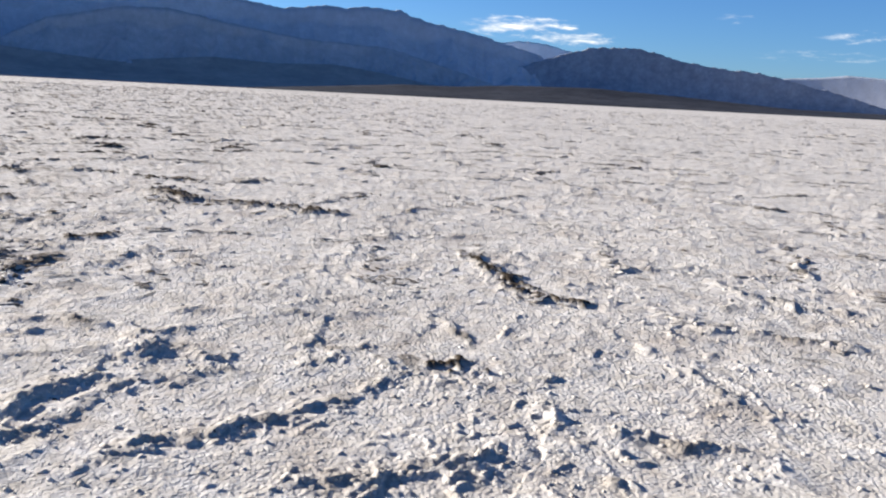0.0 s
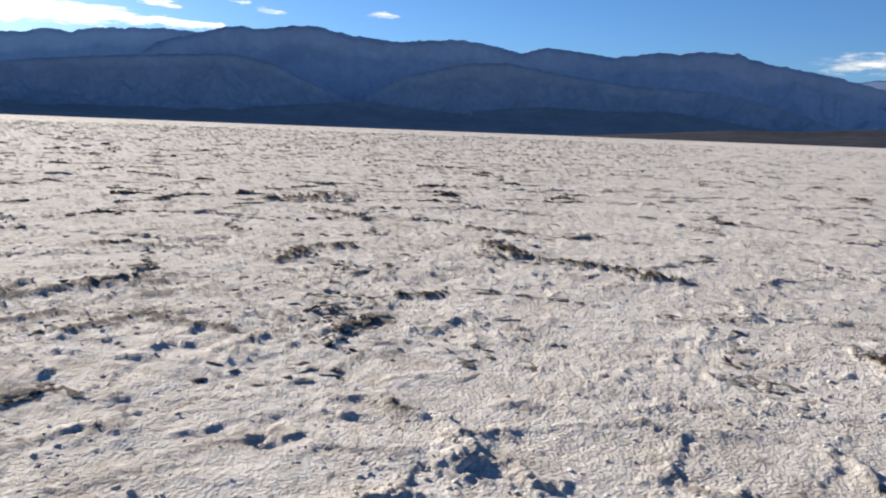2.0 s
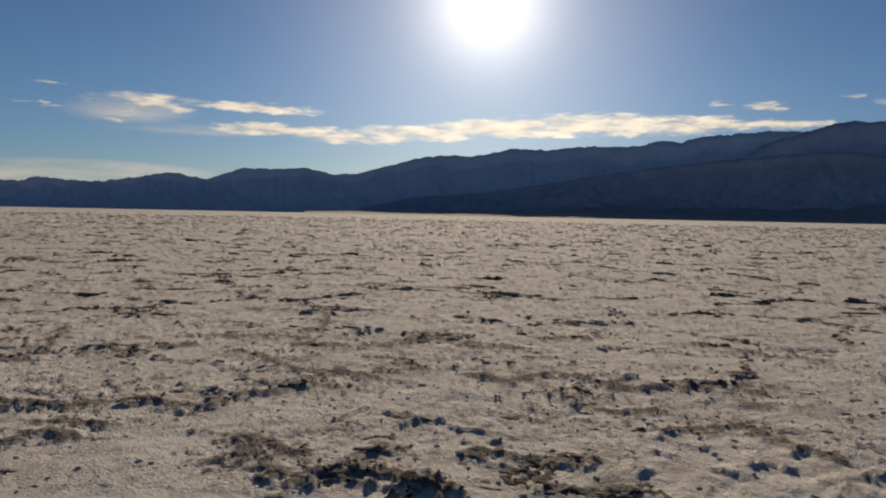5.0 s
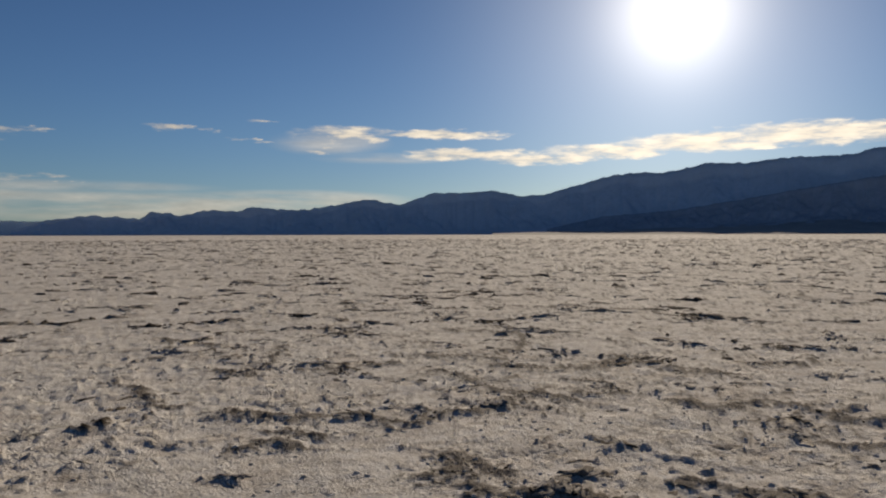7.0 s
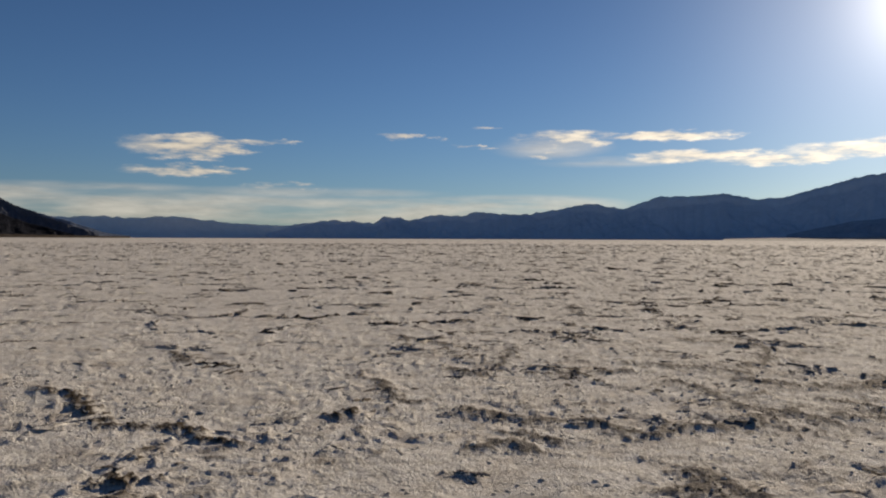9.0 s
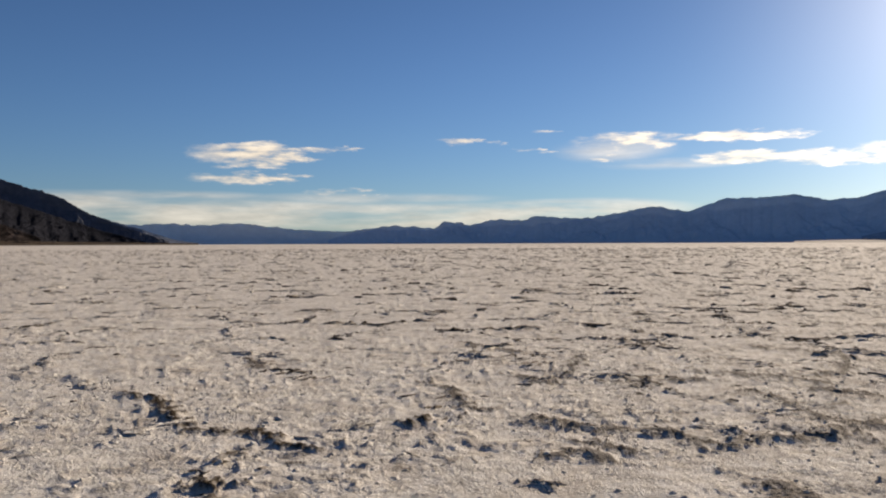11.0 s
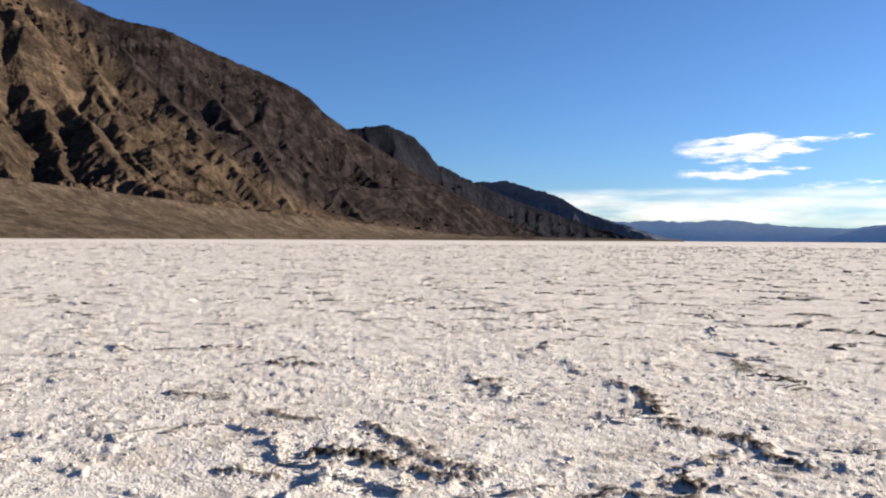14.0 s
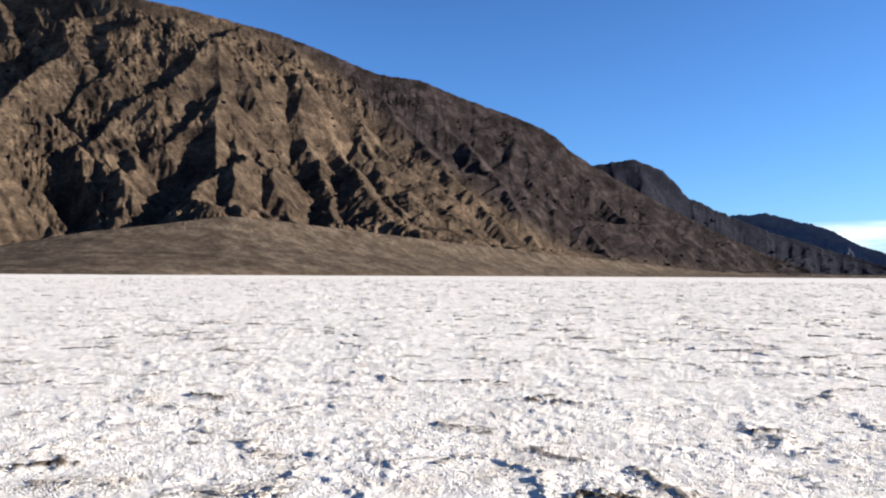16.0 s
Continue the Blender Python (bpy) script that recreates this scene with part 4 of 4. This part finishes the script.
# arms of the near mountain: how far they stand out, slope of their sides, metres between their gullies, depth of these,
# then azimuths and height angles down their crests
ARMS = (
    (0.01, 0.06, 0.8, 45, 9, 79.1, 18.0, 82.0, 17.3, 84.6, 16.6, 87.6, 15.0, 92, 13),
    (0.03, 0.22, 0.75, 40, 9, 79.7, 17.8, 81.6, 16.2, 84.5, 14.2, 86.2, 12.3, 87.5, 11.2, 90.0, 9.0),
    (0.02, 0.17, 0.75, 36, 9, 76.5, 17.0, 79.4, 15.2, 82.2, 12.7, 83.6, 10.9, 85.5, 9.5),
    (0.02, 0.15, 0.75, 34, 9, 72.2, 17.4, 74.9, 15.9, 77.2, 14.2, 79.4, 12.1, 81.5, 10.2, 83.8, 7.8),
    (0.035, 0.10, 0.62, 19, 7, 71.2, 16.2, 73.7, 12.9, 76.0, 10.6, 78.5, 8.1, 80.0, 6.2),
    (0.085, 0.09, 0.58, 15, 7, 73.7, 12.9, 74.1, 10.5, 74.3, 7.4, 74.6, 5.0),
    (0.075, 0.08, 0.56, 15, 7, 72.1, 11.2, 70.5, 9.1, 69.3, 6.3, 68.0, 4.3),
    (0.075, 0.08, 0.56, 15, 7, 72.1, 11.2, 72.3, 8.7, 72.6, 6.2, 72.4, 4.6),
    (0.02, 0.055, 0.52, 18, 6, 69.4, 15.5, 66.9, 12.1, 65.2, 9.3, 63.5, 6.9, 60.1, 3.6),
    (0.045, 0.05, 0.52, 18, 6, 68.2, 13.4, 68.0, 10.2, 66.4, 7.0, 65.0, 4.4),
    (0.01, 0.028, 0.55, 26, 6, 67.8, 15.8, 64.4, 12.2, 61.0, 9.0, 57.2, 5.7, 53.4, 2.3),
    (0.012, 0.02, 0.58, 22, 6, 63.4, 10.6, 61.8, 7.3, 59.9, 4.6, 58.4, 3.0),
    (0.006, 0.02, 0.58, 30, 6, 63.6, 14.3, 60.0, 10.8, 56.4, 7.0, 52.5, 3.2),
    (0.006, 0.015, 0.58, 30, 6, 58.5, 13.2, 56.0, 9.9, 52.6, 5.7, 50.1, 2.2),
    (0.006, 0.012, 0.58, 32, 5, 53.5, 11.8, 50.5, 8.2, 47.2, 4.1, 44.4, 1.2),
    (0.006, 0.01, 0.58, 32, 5, 49.1, 9.7, 46.0, 6.1, 42.4, 2.4),
)
CLIFFS = (
    (0.02, 0.05, 1.05, 16, 10, 77.6, 3.9, 78.9, 5.4, 81.7, 6.5, 84.8, 7.9, 87.5, 8.6, 91.0, 9.2),
    (0.08, 0.09, 0.7, 18, 6, 77.8, 7.6, 79.6, 8.4, 80.7, 8.5, 81.8, 7.5),
)
SEAM = ((32, -1.5), (42, 0.4), (45.2, 0.9), (50.5, 3.6), (56.8, 7.8), (62.7, 11.8), (66.9, 14.9), (72.2, 17.4), (80, 22))
LEAN = (30, -0.5, 90, -0.5)
# Far ranges: their haze is painted in by the rock colours above.
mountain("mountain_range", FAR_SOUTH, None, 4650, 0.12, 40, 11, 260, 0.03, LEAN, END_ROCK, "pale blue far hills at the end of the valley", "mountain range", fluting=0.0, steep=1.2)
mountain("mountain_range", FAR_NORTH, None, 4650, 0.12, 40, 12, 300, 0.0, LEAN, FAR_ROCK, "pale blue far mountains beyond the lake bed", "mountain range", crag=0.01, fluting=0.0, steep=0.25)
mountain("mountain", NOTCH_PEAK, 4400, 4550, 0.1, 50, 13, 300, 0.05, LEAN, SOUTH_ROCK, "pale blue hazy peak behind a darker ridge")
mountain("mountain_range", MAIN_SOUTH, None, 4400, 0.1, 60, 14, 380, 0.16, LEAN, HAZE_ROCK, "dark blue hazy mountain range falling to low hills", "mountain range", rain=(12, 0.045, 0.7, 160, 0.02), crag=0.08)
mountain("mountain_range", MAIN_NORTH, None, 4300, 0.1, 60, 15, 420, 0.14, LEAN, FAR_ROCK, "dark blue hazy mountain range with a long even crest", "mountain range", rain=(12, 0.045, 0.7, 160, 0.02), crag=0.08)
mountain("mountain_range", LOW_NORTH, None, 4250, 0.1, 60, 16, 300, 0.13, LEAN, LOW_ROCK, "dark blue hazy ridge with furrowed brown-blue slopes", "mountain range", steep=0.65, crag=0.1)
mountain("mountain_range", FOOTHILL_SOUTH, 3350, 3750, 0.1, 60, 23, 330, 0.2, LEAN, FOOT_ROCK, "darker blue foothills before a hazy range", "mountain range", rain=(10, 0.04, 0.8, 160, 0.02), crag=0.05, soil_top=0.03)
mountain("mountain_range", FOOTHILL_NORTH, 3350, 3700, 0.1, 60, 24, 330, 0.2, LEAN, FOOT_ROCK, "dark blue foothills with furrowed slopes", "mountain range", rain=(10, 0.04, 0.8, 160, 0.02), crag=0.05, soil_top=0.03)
mountain("alluvial_fan", FAN_WEST, 3000, 3500, 0.2, 40, 17, 500, 0.01, LEAN, FAR_GRAVEL, "shaded blue-grey gravel slope at the foot of mountains", "gravel slope", 0.1, 1.0, 0.0, 15)
mountain("alluvial_fan", FAN_NORTH, 2250, 2850, 0.2, 40, 25, 500, 0.01, LEAN, NORTH_GRAVEL, "hazy sunlit gravel slope below a ridge", "gravel slope", 0.1, 1.0, 0.0, 15)
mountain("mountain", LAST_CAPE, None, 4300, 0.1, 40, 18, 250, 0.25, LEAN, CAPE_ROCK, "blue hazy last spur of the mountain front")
mountain("mountain", SECOND_CAPE, None, 3600, 0.06, 90, 19, 260, 0.12, LEAN, SPUR_ROCK, "rounded mountain spur in the shade, hazed blue-grey", rain=(10, 0.03, 1.0, 120, 0.02), crag=0.1, steep=1.0)
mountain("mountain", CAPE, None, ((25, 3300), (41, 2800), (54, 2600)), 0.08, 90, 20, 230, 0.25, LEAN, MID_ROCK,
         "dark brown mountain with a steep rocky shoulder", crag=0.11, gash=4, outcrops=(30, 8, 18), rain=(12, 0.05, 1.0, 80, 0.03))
mountain("mountain", NEAR, ((32, 2350), (41, 1900), (46, 1640), (56, 1240), (66, 1050), (78, 1000), (90, 1120), (97, 1150)), ((32, 2500), (46, 2250), (66, 2080), (79, 2080), (84, 2250), (90, 2480), (97, 2550)), 0.075, 260, 21, 420, 0.22, (40, -1.1, 85, -0.1), NEAR_ROCK,
         "steep brown barren mountain with eroded gullies and shadowed ravines", crag=0.06, fluting=0.0, soil_top=0.05, branch=0.35, outcrops=(240, 4, 13), rain=(16, 0.07, 0.95, 45, 0.045), arms=ARMS + CLIFFS, hollow=33, seam=SEAM)
mountain("alluvial_fan", FAN_EAST, ((22, 3300), (31, 2300), (41, 1450), (56, 900), (73, 680), (106, 660)), ((22, 3450), (31, 2400), (41, 1650), (56, 1120), (73, 980), (106, 940)),
         0.1, 56, 22, 90, 0.03, LEAN, FAN_GRAVEL, "brown gravel fan spreading from the foot of a mountain", "gravel slope", 0.1, 1.0, 0.0, 41, crumble=0.3, outcrops=(90, 1.0, 3))

build_ground()


# ---- clods of salt and mud ----
def clod_material():
    m, nt, b = surface("broken salt crust", 0.85)
    fine, mid = noise_node(nt, 55, 5, 0.7), noise_node(nt, 14, 5, 0.65)
    info = nt.nodes.new("ShaderNodeObjectInfo")
    white = ramp(nt, mid, ((0.3, (0.5, 0.45, 0.39)), (0.6, (0.7, 0.66, 0.61))))
    mud = ramp(nt, fine, ((0.3, (0.09, 0.068, 0.048)), (0.7, (0.22, 0.165, 0.115))))
    muddy = ramp(nt, info.outputs["Random"], ((0.35, (0.0,)), (0.85, (0.8,))))
    nt.links.new(blend(nt, muddy, white, mud), b.inputs["Base Color"])
    n = relief(nt, b, mid, 0.03)
    relief(nt, b, fine, 0.012, 1.0, n)
    return m


def mud_material():
    m, nt, b = surface("dark salty mud", 0.9)
    fine, mid = noise_node(nt, 60, 5, 0.7), noise_node(nt, 12, 5, 0.65)
    mud = ramp(nt, mid, ((0.35, (0.04, 0.029, 0.021)), (0.62, (0.09, 0.066, 0.046)), (0.82, (0.34, 0.3, 0.255))))
    nt.links.new(mud, b.inputs["Base Color"])
    n = relief(nt, b, mid, 0.03)
    relief(nt, b, fine, 0.012, 1.0, n)
    return m


CLOD, MUD = clod_material(), mud_material()


def clod_mesh(seed, flat, material):
    """A broken lump, about 1 across."""
    rng = random.Random(seed)
    bm = bmesh.new()
    bmesh.ops.create_icosphere(bm, subdivisions=2, radius=0.5)
    off = Vector((rng.uniform(-50, 50), rng.uniform(-50, 50), rng.uniform(-50, 50)))
    cuts = [(Vector((rng.uniform(-1, 1), rng.uniform(-1, 1), rng.uniform(-0.6, 1))).normalized(), rng.uniform(0.12, 0.35)) for _ in range(7)]
    for v in bm.verts:
        for n, d in cuts:                       # broken faces
            over = v.co.dot(n) - d
            if over > 0:
                v.co -= n * over * 0.85
        v.co *= 1 + 0.7 * noise.noise(v.co * 3 + off) + 0.45 * noise.noise(v.co * 7 + off)
        v.co.z *= flat
    me = bpy.data.meshes.new("clod")
    for f in bm.faces:
        f.smooth = True
    bm.to_mesh(me)
    bm.free()
    me.materials.append(material)
    return me


SHAPES = [clod_mesh(k, f, CLOD) for k, f in enumerate((0.6, 0.5, 0.7, 0.5, 0.35, 0.4, 0.3, 0.45, 0.6, 0.4))]
MUDS = [clod_mesh(30 + k, f, MUD) for k, f in enumerate((0.65, 0.5, 0.7, 0.45))]


def heights(points):
    z, _ = ground_height(np.array([[p[0] for p in points]]), np.array([[p[1] for p in points]]))
    return z[0]


def salt_ridge(height, width, soil, line, seed):
    """A row of broken crust: clods heaped along a line."""
    rng = random.Random(seed)
    spots = []
    for (ax, ay), (bx, by) in zip(line[:-1], line[1:]):
        long = math.hypot(bx - ax, by - ay)
        for _ in range(max(2, int(long / (0.5 * width) * (4.0 if soil > 0.4 else 2.4)))):
            t, side = rng.random(), rng.gauss(0, 0.6 + 1.2 * soil) * width
            turn = math.atan2(by - ay, bx - ax)
            spots.append((ax + t * (bx - ax) - side * (by - ay) / (long + 1e-6), ay + t * (by - ay) + side * (bx - ax) / (long + 1e-6), turn))
    rng.shuffle(spots)
    spots = spots[:90 if soil > 0.4 else 26]
    top = new("salt_ridge")
    top.empty_display_size = 0.1
    z = heights(spots)
    foot = Vector((line[0][0], line[0][1], float(z[0]) - 0.02))
    top.location = foot
    for (x, y, turn), g in zip(spots, z):
        size = height * (0.1 + 0.36 * rng.random() ** 2) * (1.6 if rng.random() < 0.08 else 1.0) * (1.0 if soil > 0.4 else 0.65)
        shapes = MUDS if rng.random() < (0.92 if soil > 0.8 else 0.7 if soil > 0.4 else 0.05) else SHAPES
        shape = rng.choice(shapes)
        ob = new("mud_clod" if shapes is MUDS else "crust_slab" if shape in SHAPES[4:8] else "clod", shape)
        ob.parent = top
        ob.location = Vector((x, y, float(g) - 0.1 * size)) - foot
        ob.rotation_euler = (rng.gauss(0, 0.25), rng.gauss(0, 0.25), turn + rng.gauss(0, 0.4))
        ob.scale = (size * rng.uniform(1.0, 2.2), size * rng.uniform(0.9, 1.6), size * rng.uniform(0.5, 0.8))
    label = ("row of dark brown muddy clods on the salt" if soil > 0.8 else
             "low broken rim of grey salt crust with brown dirt" if soil > 0.4 else "low broken rim of white salt crust")
    tagged(top, label, "salt ridge", "ridges of broken crust")


for number, (height, width, soil, line) in enumerate(RIDGES):
    salt_ridge(height, width, soil, line, 100 + number)

# loose clods
rng = random.Random(5)
loose = []
while len(loose) < 110:
    a, d = radians(rng.uniform(-140, 92)), 2.2 + 11 * rng.random() ** 1.3
    loose.append((-0.45 - d * math.sin(a), -0.35 + d * math.cos(a)))
for (x, y), g in zip(loose, heights(loose)):
    dark = rng.random() < 0.3
    size = rng.uniform(0.015, 0.034)
    ob = new("salt_clod", rng.choice(MUDS if dark else SHAPES))
    ob.location = (x, y, float(g) - 0.12 * size)
    ob.rotation_euler = (rng.gauss(0, 0.3), rng.gauss(0, 0.3), rng.uniform(0, 6.28))
    ob.scale = (size * rng.uniform(1.0, 1.8), size, size * 0.7)
    tagged(ob, "small dark brown muddy clod on salt crust" if dark else "small rough white salt clod on the crust", "salt clod", "loose clods")


def crumbs(count):
    """Crumbs of salt strewn over the crust, past counting."""
    rng = np.random.default_rng(8)
    a, d = np.radians(rng.uniform(-148, 96, count * 2)), 1.3 + 9.5 * rng.random(count * 2) ** 1.4
    x, y = -0.45 - d * np.sin(a), -0.35 + d * np.cos(a)
    pick = fbm(x * 0.6, y * 0.6, 3, 7) + 0.25 * rng.standard_normal(count * 2) > 0.0
    x, y = x[pick][:count], y[pick][:count]
    n = len(x)
    z, _ = ground_height(x[None], y[None])
    size = 0.005 + 0.012 * rng.random(n) ** 2.5 + 0.0008 * d[pick][:count]
    bm = bmesh.new()
    bmesh.ops.create_icosphere(bm, subdivisions=1, radius=1.0)
    ball = np.array([v.co[:] for v in bm.verts])
    faces = np.array([[v.index for v in f.verts] for f in bm.faces])
    bm.free()
    spin = rng.uniform(0, 6.28, n)
    lump = 1 + 0.45 * (rng.random((n, len(ball), 1)) - 0.5)
    co = ball[None] * lump * size[:, None, None] * np.stack([1 + 0.5 * rng.random(n), 0.8 + 0.4 * rng.random(n), 0.6 + 0.3 * rng.random(n)], -1)[:, None, :]
    c, s = np.cos(spin)[:, None], np.sin(spin)[:, None]
    co = np.stack([co[..., 0] * c - co[..., 1] * s + x[:, None], co[..., 0] * s + co[..., 1] * c + y[:, None], co[..., 2] + (z[0] - size * 0.1)[:, None]], -1)
    me = bpy.data.meshes.new("salt_crumbs")
    tris = (faces[None] + np.arange(n)[:, None, None] * len(ball)).reshape(-1, 3)
    me.vertices.add(n * len(ball))
    me.vertices.foreach_set("co", co.astype(np.float32).ravel())
    me.loops.add(tris.size)
    me.loops.foreach_set("vertex_index", tris.astype(np.int32).ravel())
    me.polygons.add(len(tris))
    me.polygons.foreach_set("loop_start", np.arange(0, tris.size, 3, dtype=np.int32))
    me.update(calc_edges=True)
    me.materials.append(SALT)
    tagged(new("salt_crumbs", me), "countless small crumbs of white salt on the crust", "salt crumbs", kind="stuff")


crumbs(6000)


def far_rims(tries):
    """The raised rims of the salt polygons further out, past counting: shards of crust set along the borders."""
    rng = np.random.default_rng(21)
    a, d = np.radians(rng.uniform(-150, 98, tries)), 5.0 * (240 / 5.0) ** rng.random(tries)
    x, y = -0.45 - d * np.sin(a), -0.35 + d * np.cos(a)
    border, _, gate = polygons(x, y)
    patch = fbm(x * 0.11, y * 0.11, 3, 71)
    pick = (border < 0.02 + 0.0008 * d + 0.14 * rng.random(tries) ** 4) & (gate + 0.5 * rng.random(tries) + 0.9 * patch > 0.42)
    pick |= rng.random(tries) < 0.035 * smooth(-0.2, 0.4, fbm(x * 0.5, y * 0.5, 3, 72))
    pick &= fbm(x * 1.4, y * 1.4, 2, 76) + 0.3 * rng.random(tries) > -0.02
    pick &= rng.random(tries) < 0.3 + 0.7 * smooth(5, 22, d)
    x, y, d = x[pick], y[pick], d[pick]
    e = 0.06
    gx = polygons(x + e, y)[0] - polygons(x - e, y)[0]
    gy = polygons(x, y + e)[0] - polygons(x, y - e)[0]
    n = len(x)
    turn = np.arctan2(gy, gx) + math.pi / 2 + 0.3 * rng.standard_normal(n)
    far = 1 + d / 60
    tall = 0.62 + 0.38 * smooth(-0.8, -0.1, x / d)      # flatter to the east and the north
    tall = tall * (0.6 + 0.4 * smooth(-0.2, 0.35, y / d))
    size = np.stack([(0.07 + (0.14 + 0.25 * smooth(8, 22, d)) * rng.random(n) ** 3) * far, (0.025 + 0.06 * rng.random(n) ** 2) * far, (0.007 + (0.014 + 0.026 * smooth(7, 18, d)) * rng.random(n) ** 2 * smooth(-0.25, 0.3, fbm(x * 0.8, y * 0.8, 2, 73))) * (1 + d / 80) * tall], -1)
    # four corners on the ground and a broken edge on top
    shard = np.array(((-0.5, -0.5, -0.4), (0.5, -0.5, -0.4), (0.5, 0.5, -0.4), (-0.5, 0.5, -0.4), (-0.3, 0.0, 0.9), (0.3, 0.0, 0.9)))
    faces = np.array(((0, 1, 5), (0, 5, 4), (1, 2, 5), (2, 3, 4), (2, 4, 5), (3, 0, 4)))
    co = (shard[None] + (rng.random((n, 6, 3)) - 0.5) * (0.5, 0.6, 0.9)) * size[:, None, :]
    c, s = np.cos(turn)[:, None], np.sin(turn)[:, None]
    z, _ = ground_height(x[None], y[None])
    co = np.stack([co[..., 0] * c - co[..., 1] * s + x[:, None], co[..., 0] * s + co[..., 1] * c + y[:, None], co[..., 2] + z[0][:, None]], -1)
    me = bpy.data.meshes.new("salt_rims")
    tris = (faces[None] + np.arange(n)[:, None, None] * 6).reshape(-1, 3)
    me.vertices.add(n * 6)
    me.vertices.foreach_set("co", co.astype(np.float32).ravel())
    me.loops.add(tris.size)
    me.loops.foreach_set("vertex_index", tris.astype(np.int32).ravel())
    me.polygons.add(len(tris))
    me.polygons.foreach_set("loop_start", np.arange(0, tris.size, 3, dtype=np.int32))
    soil = np.repeat(np.clip(0.7 * tall - 0.25 + 1.1 * fbm(x * 0.5, y * 0.5, 2, 74) + 0.3 * rng.random(n), 0, 0.9), 6)
    me.attributes.new("dirt", "FLOAT", "POINT").data.foreach_set("value", soil.astype(np.float32))
    me.update(calc_edges=True)
    me.materials.append(SALT)
    tagged(new("salt_rims", me), "broken rims of salt polygons across the flat", "salt rims", kind="stuff")


far_rims(780000)
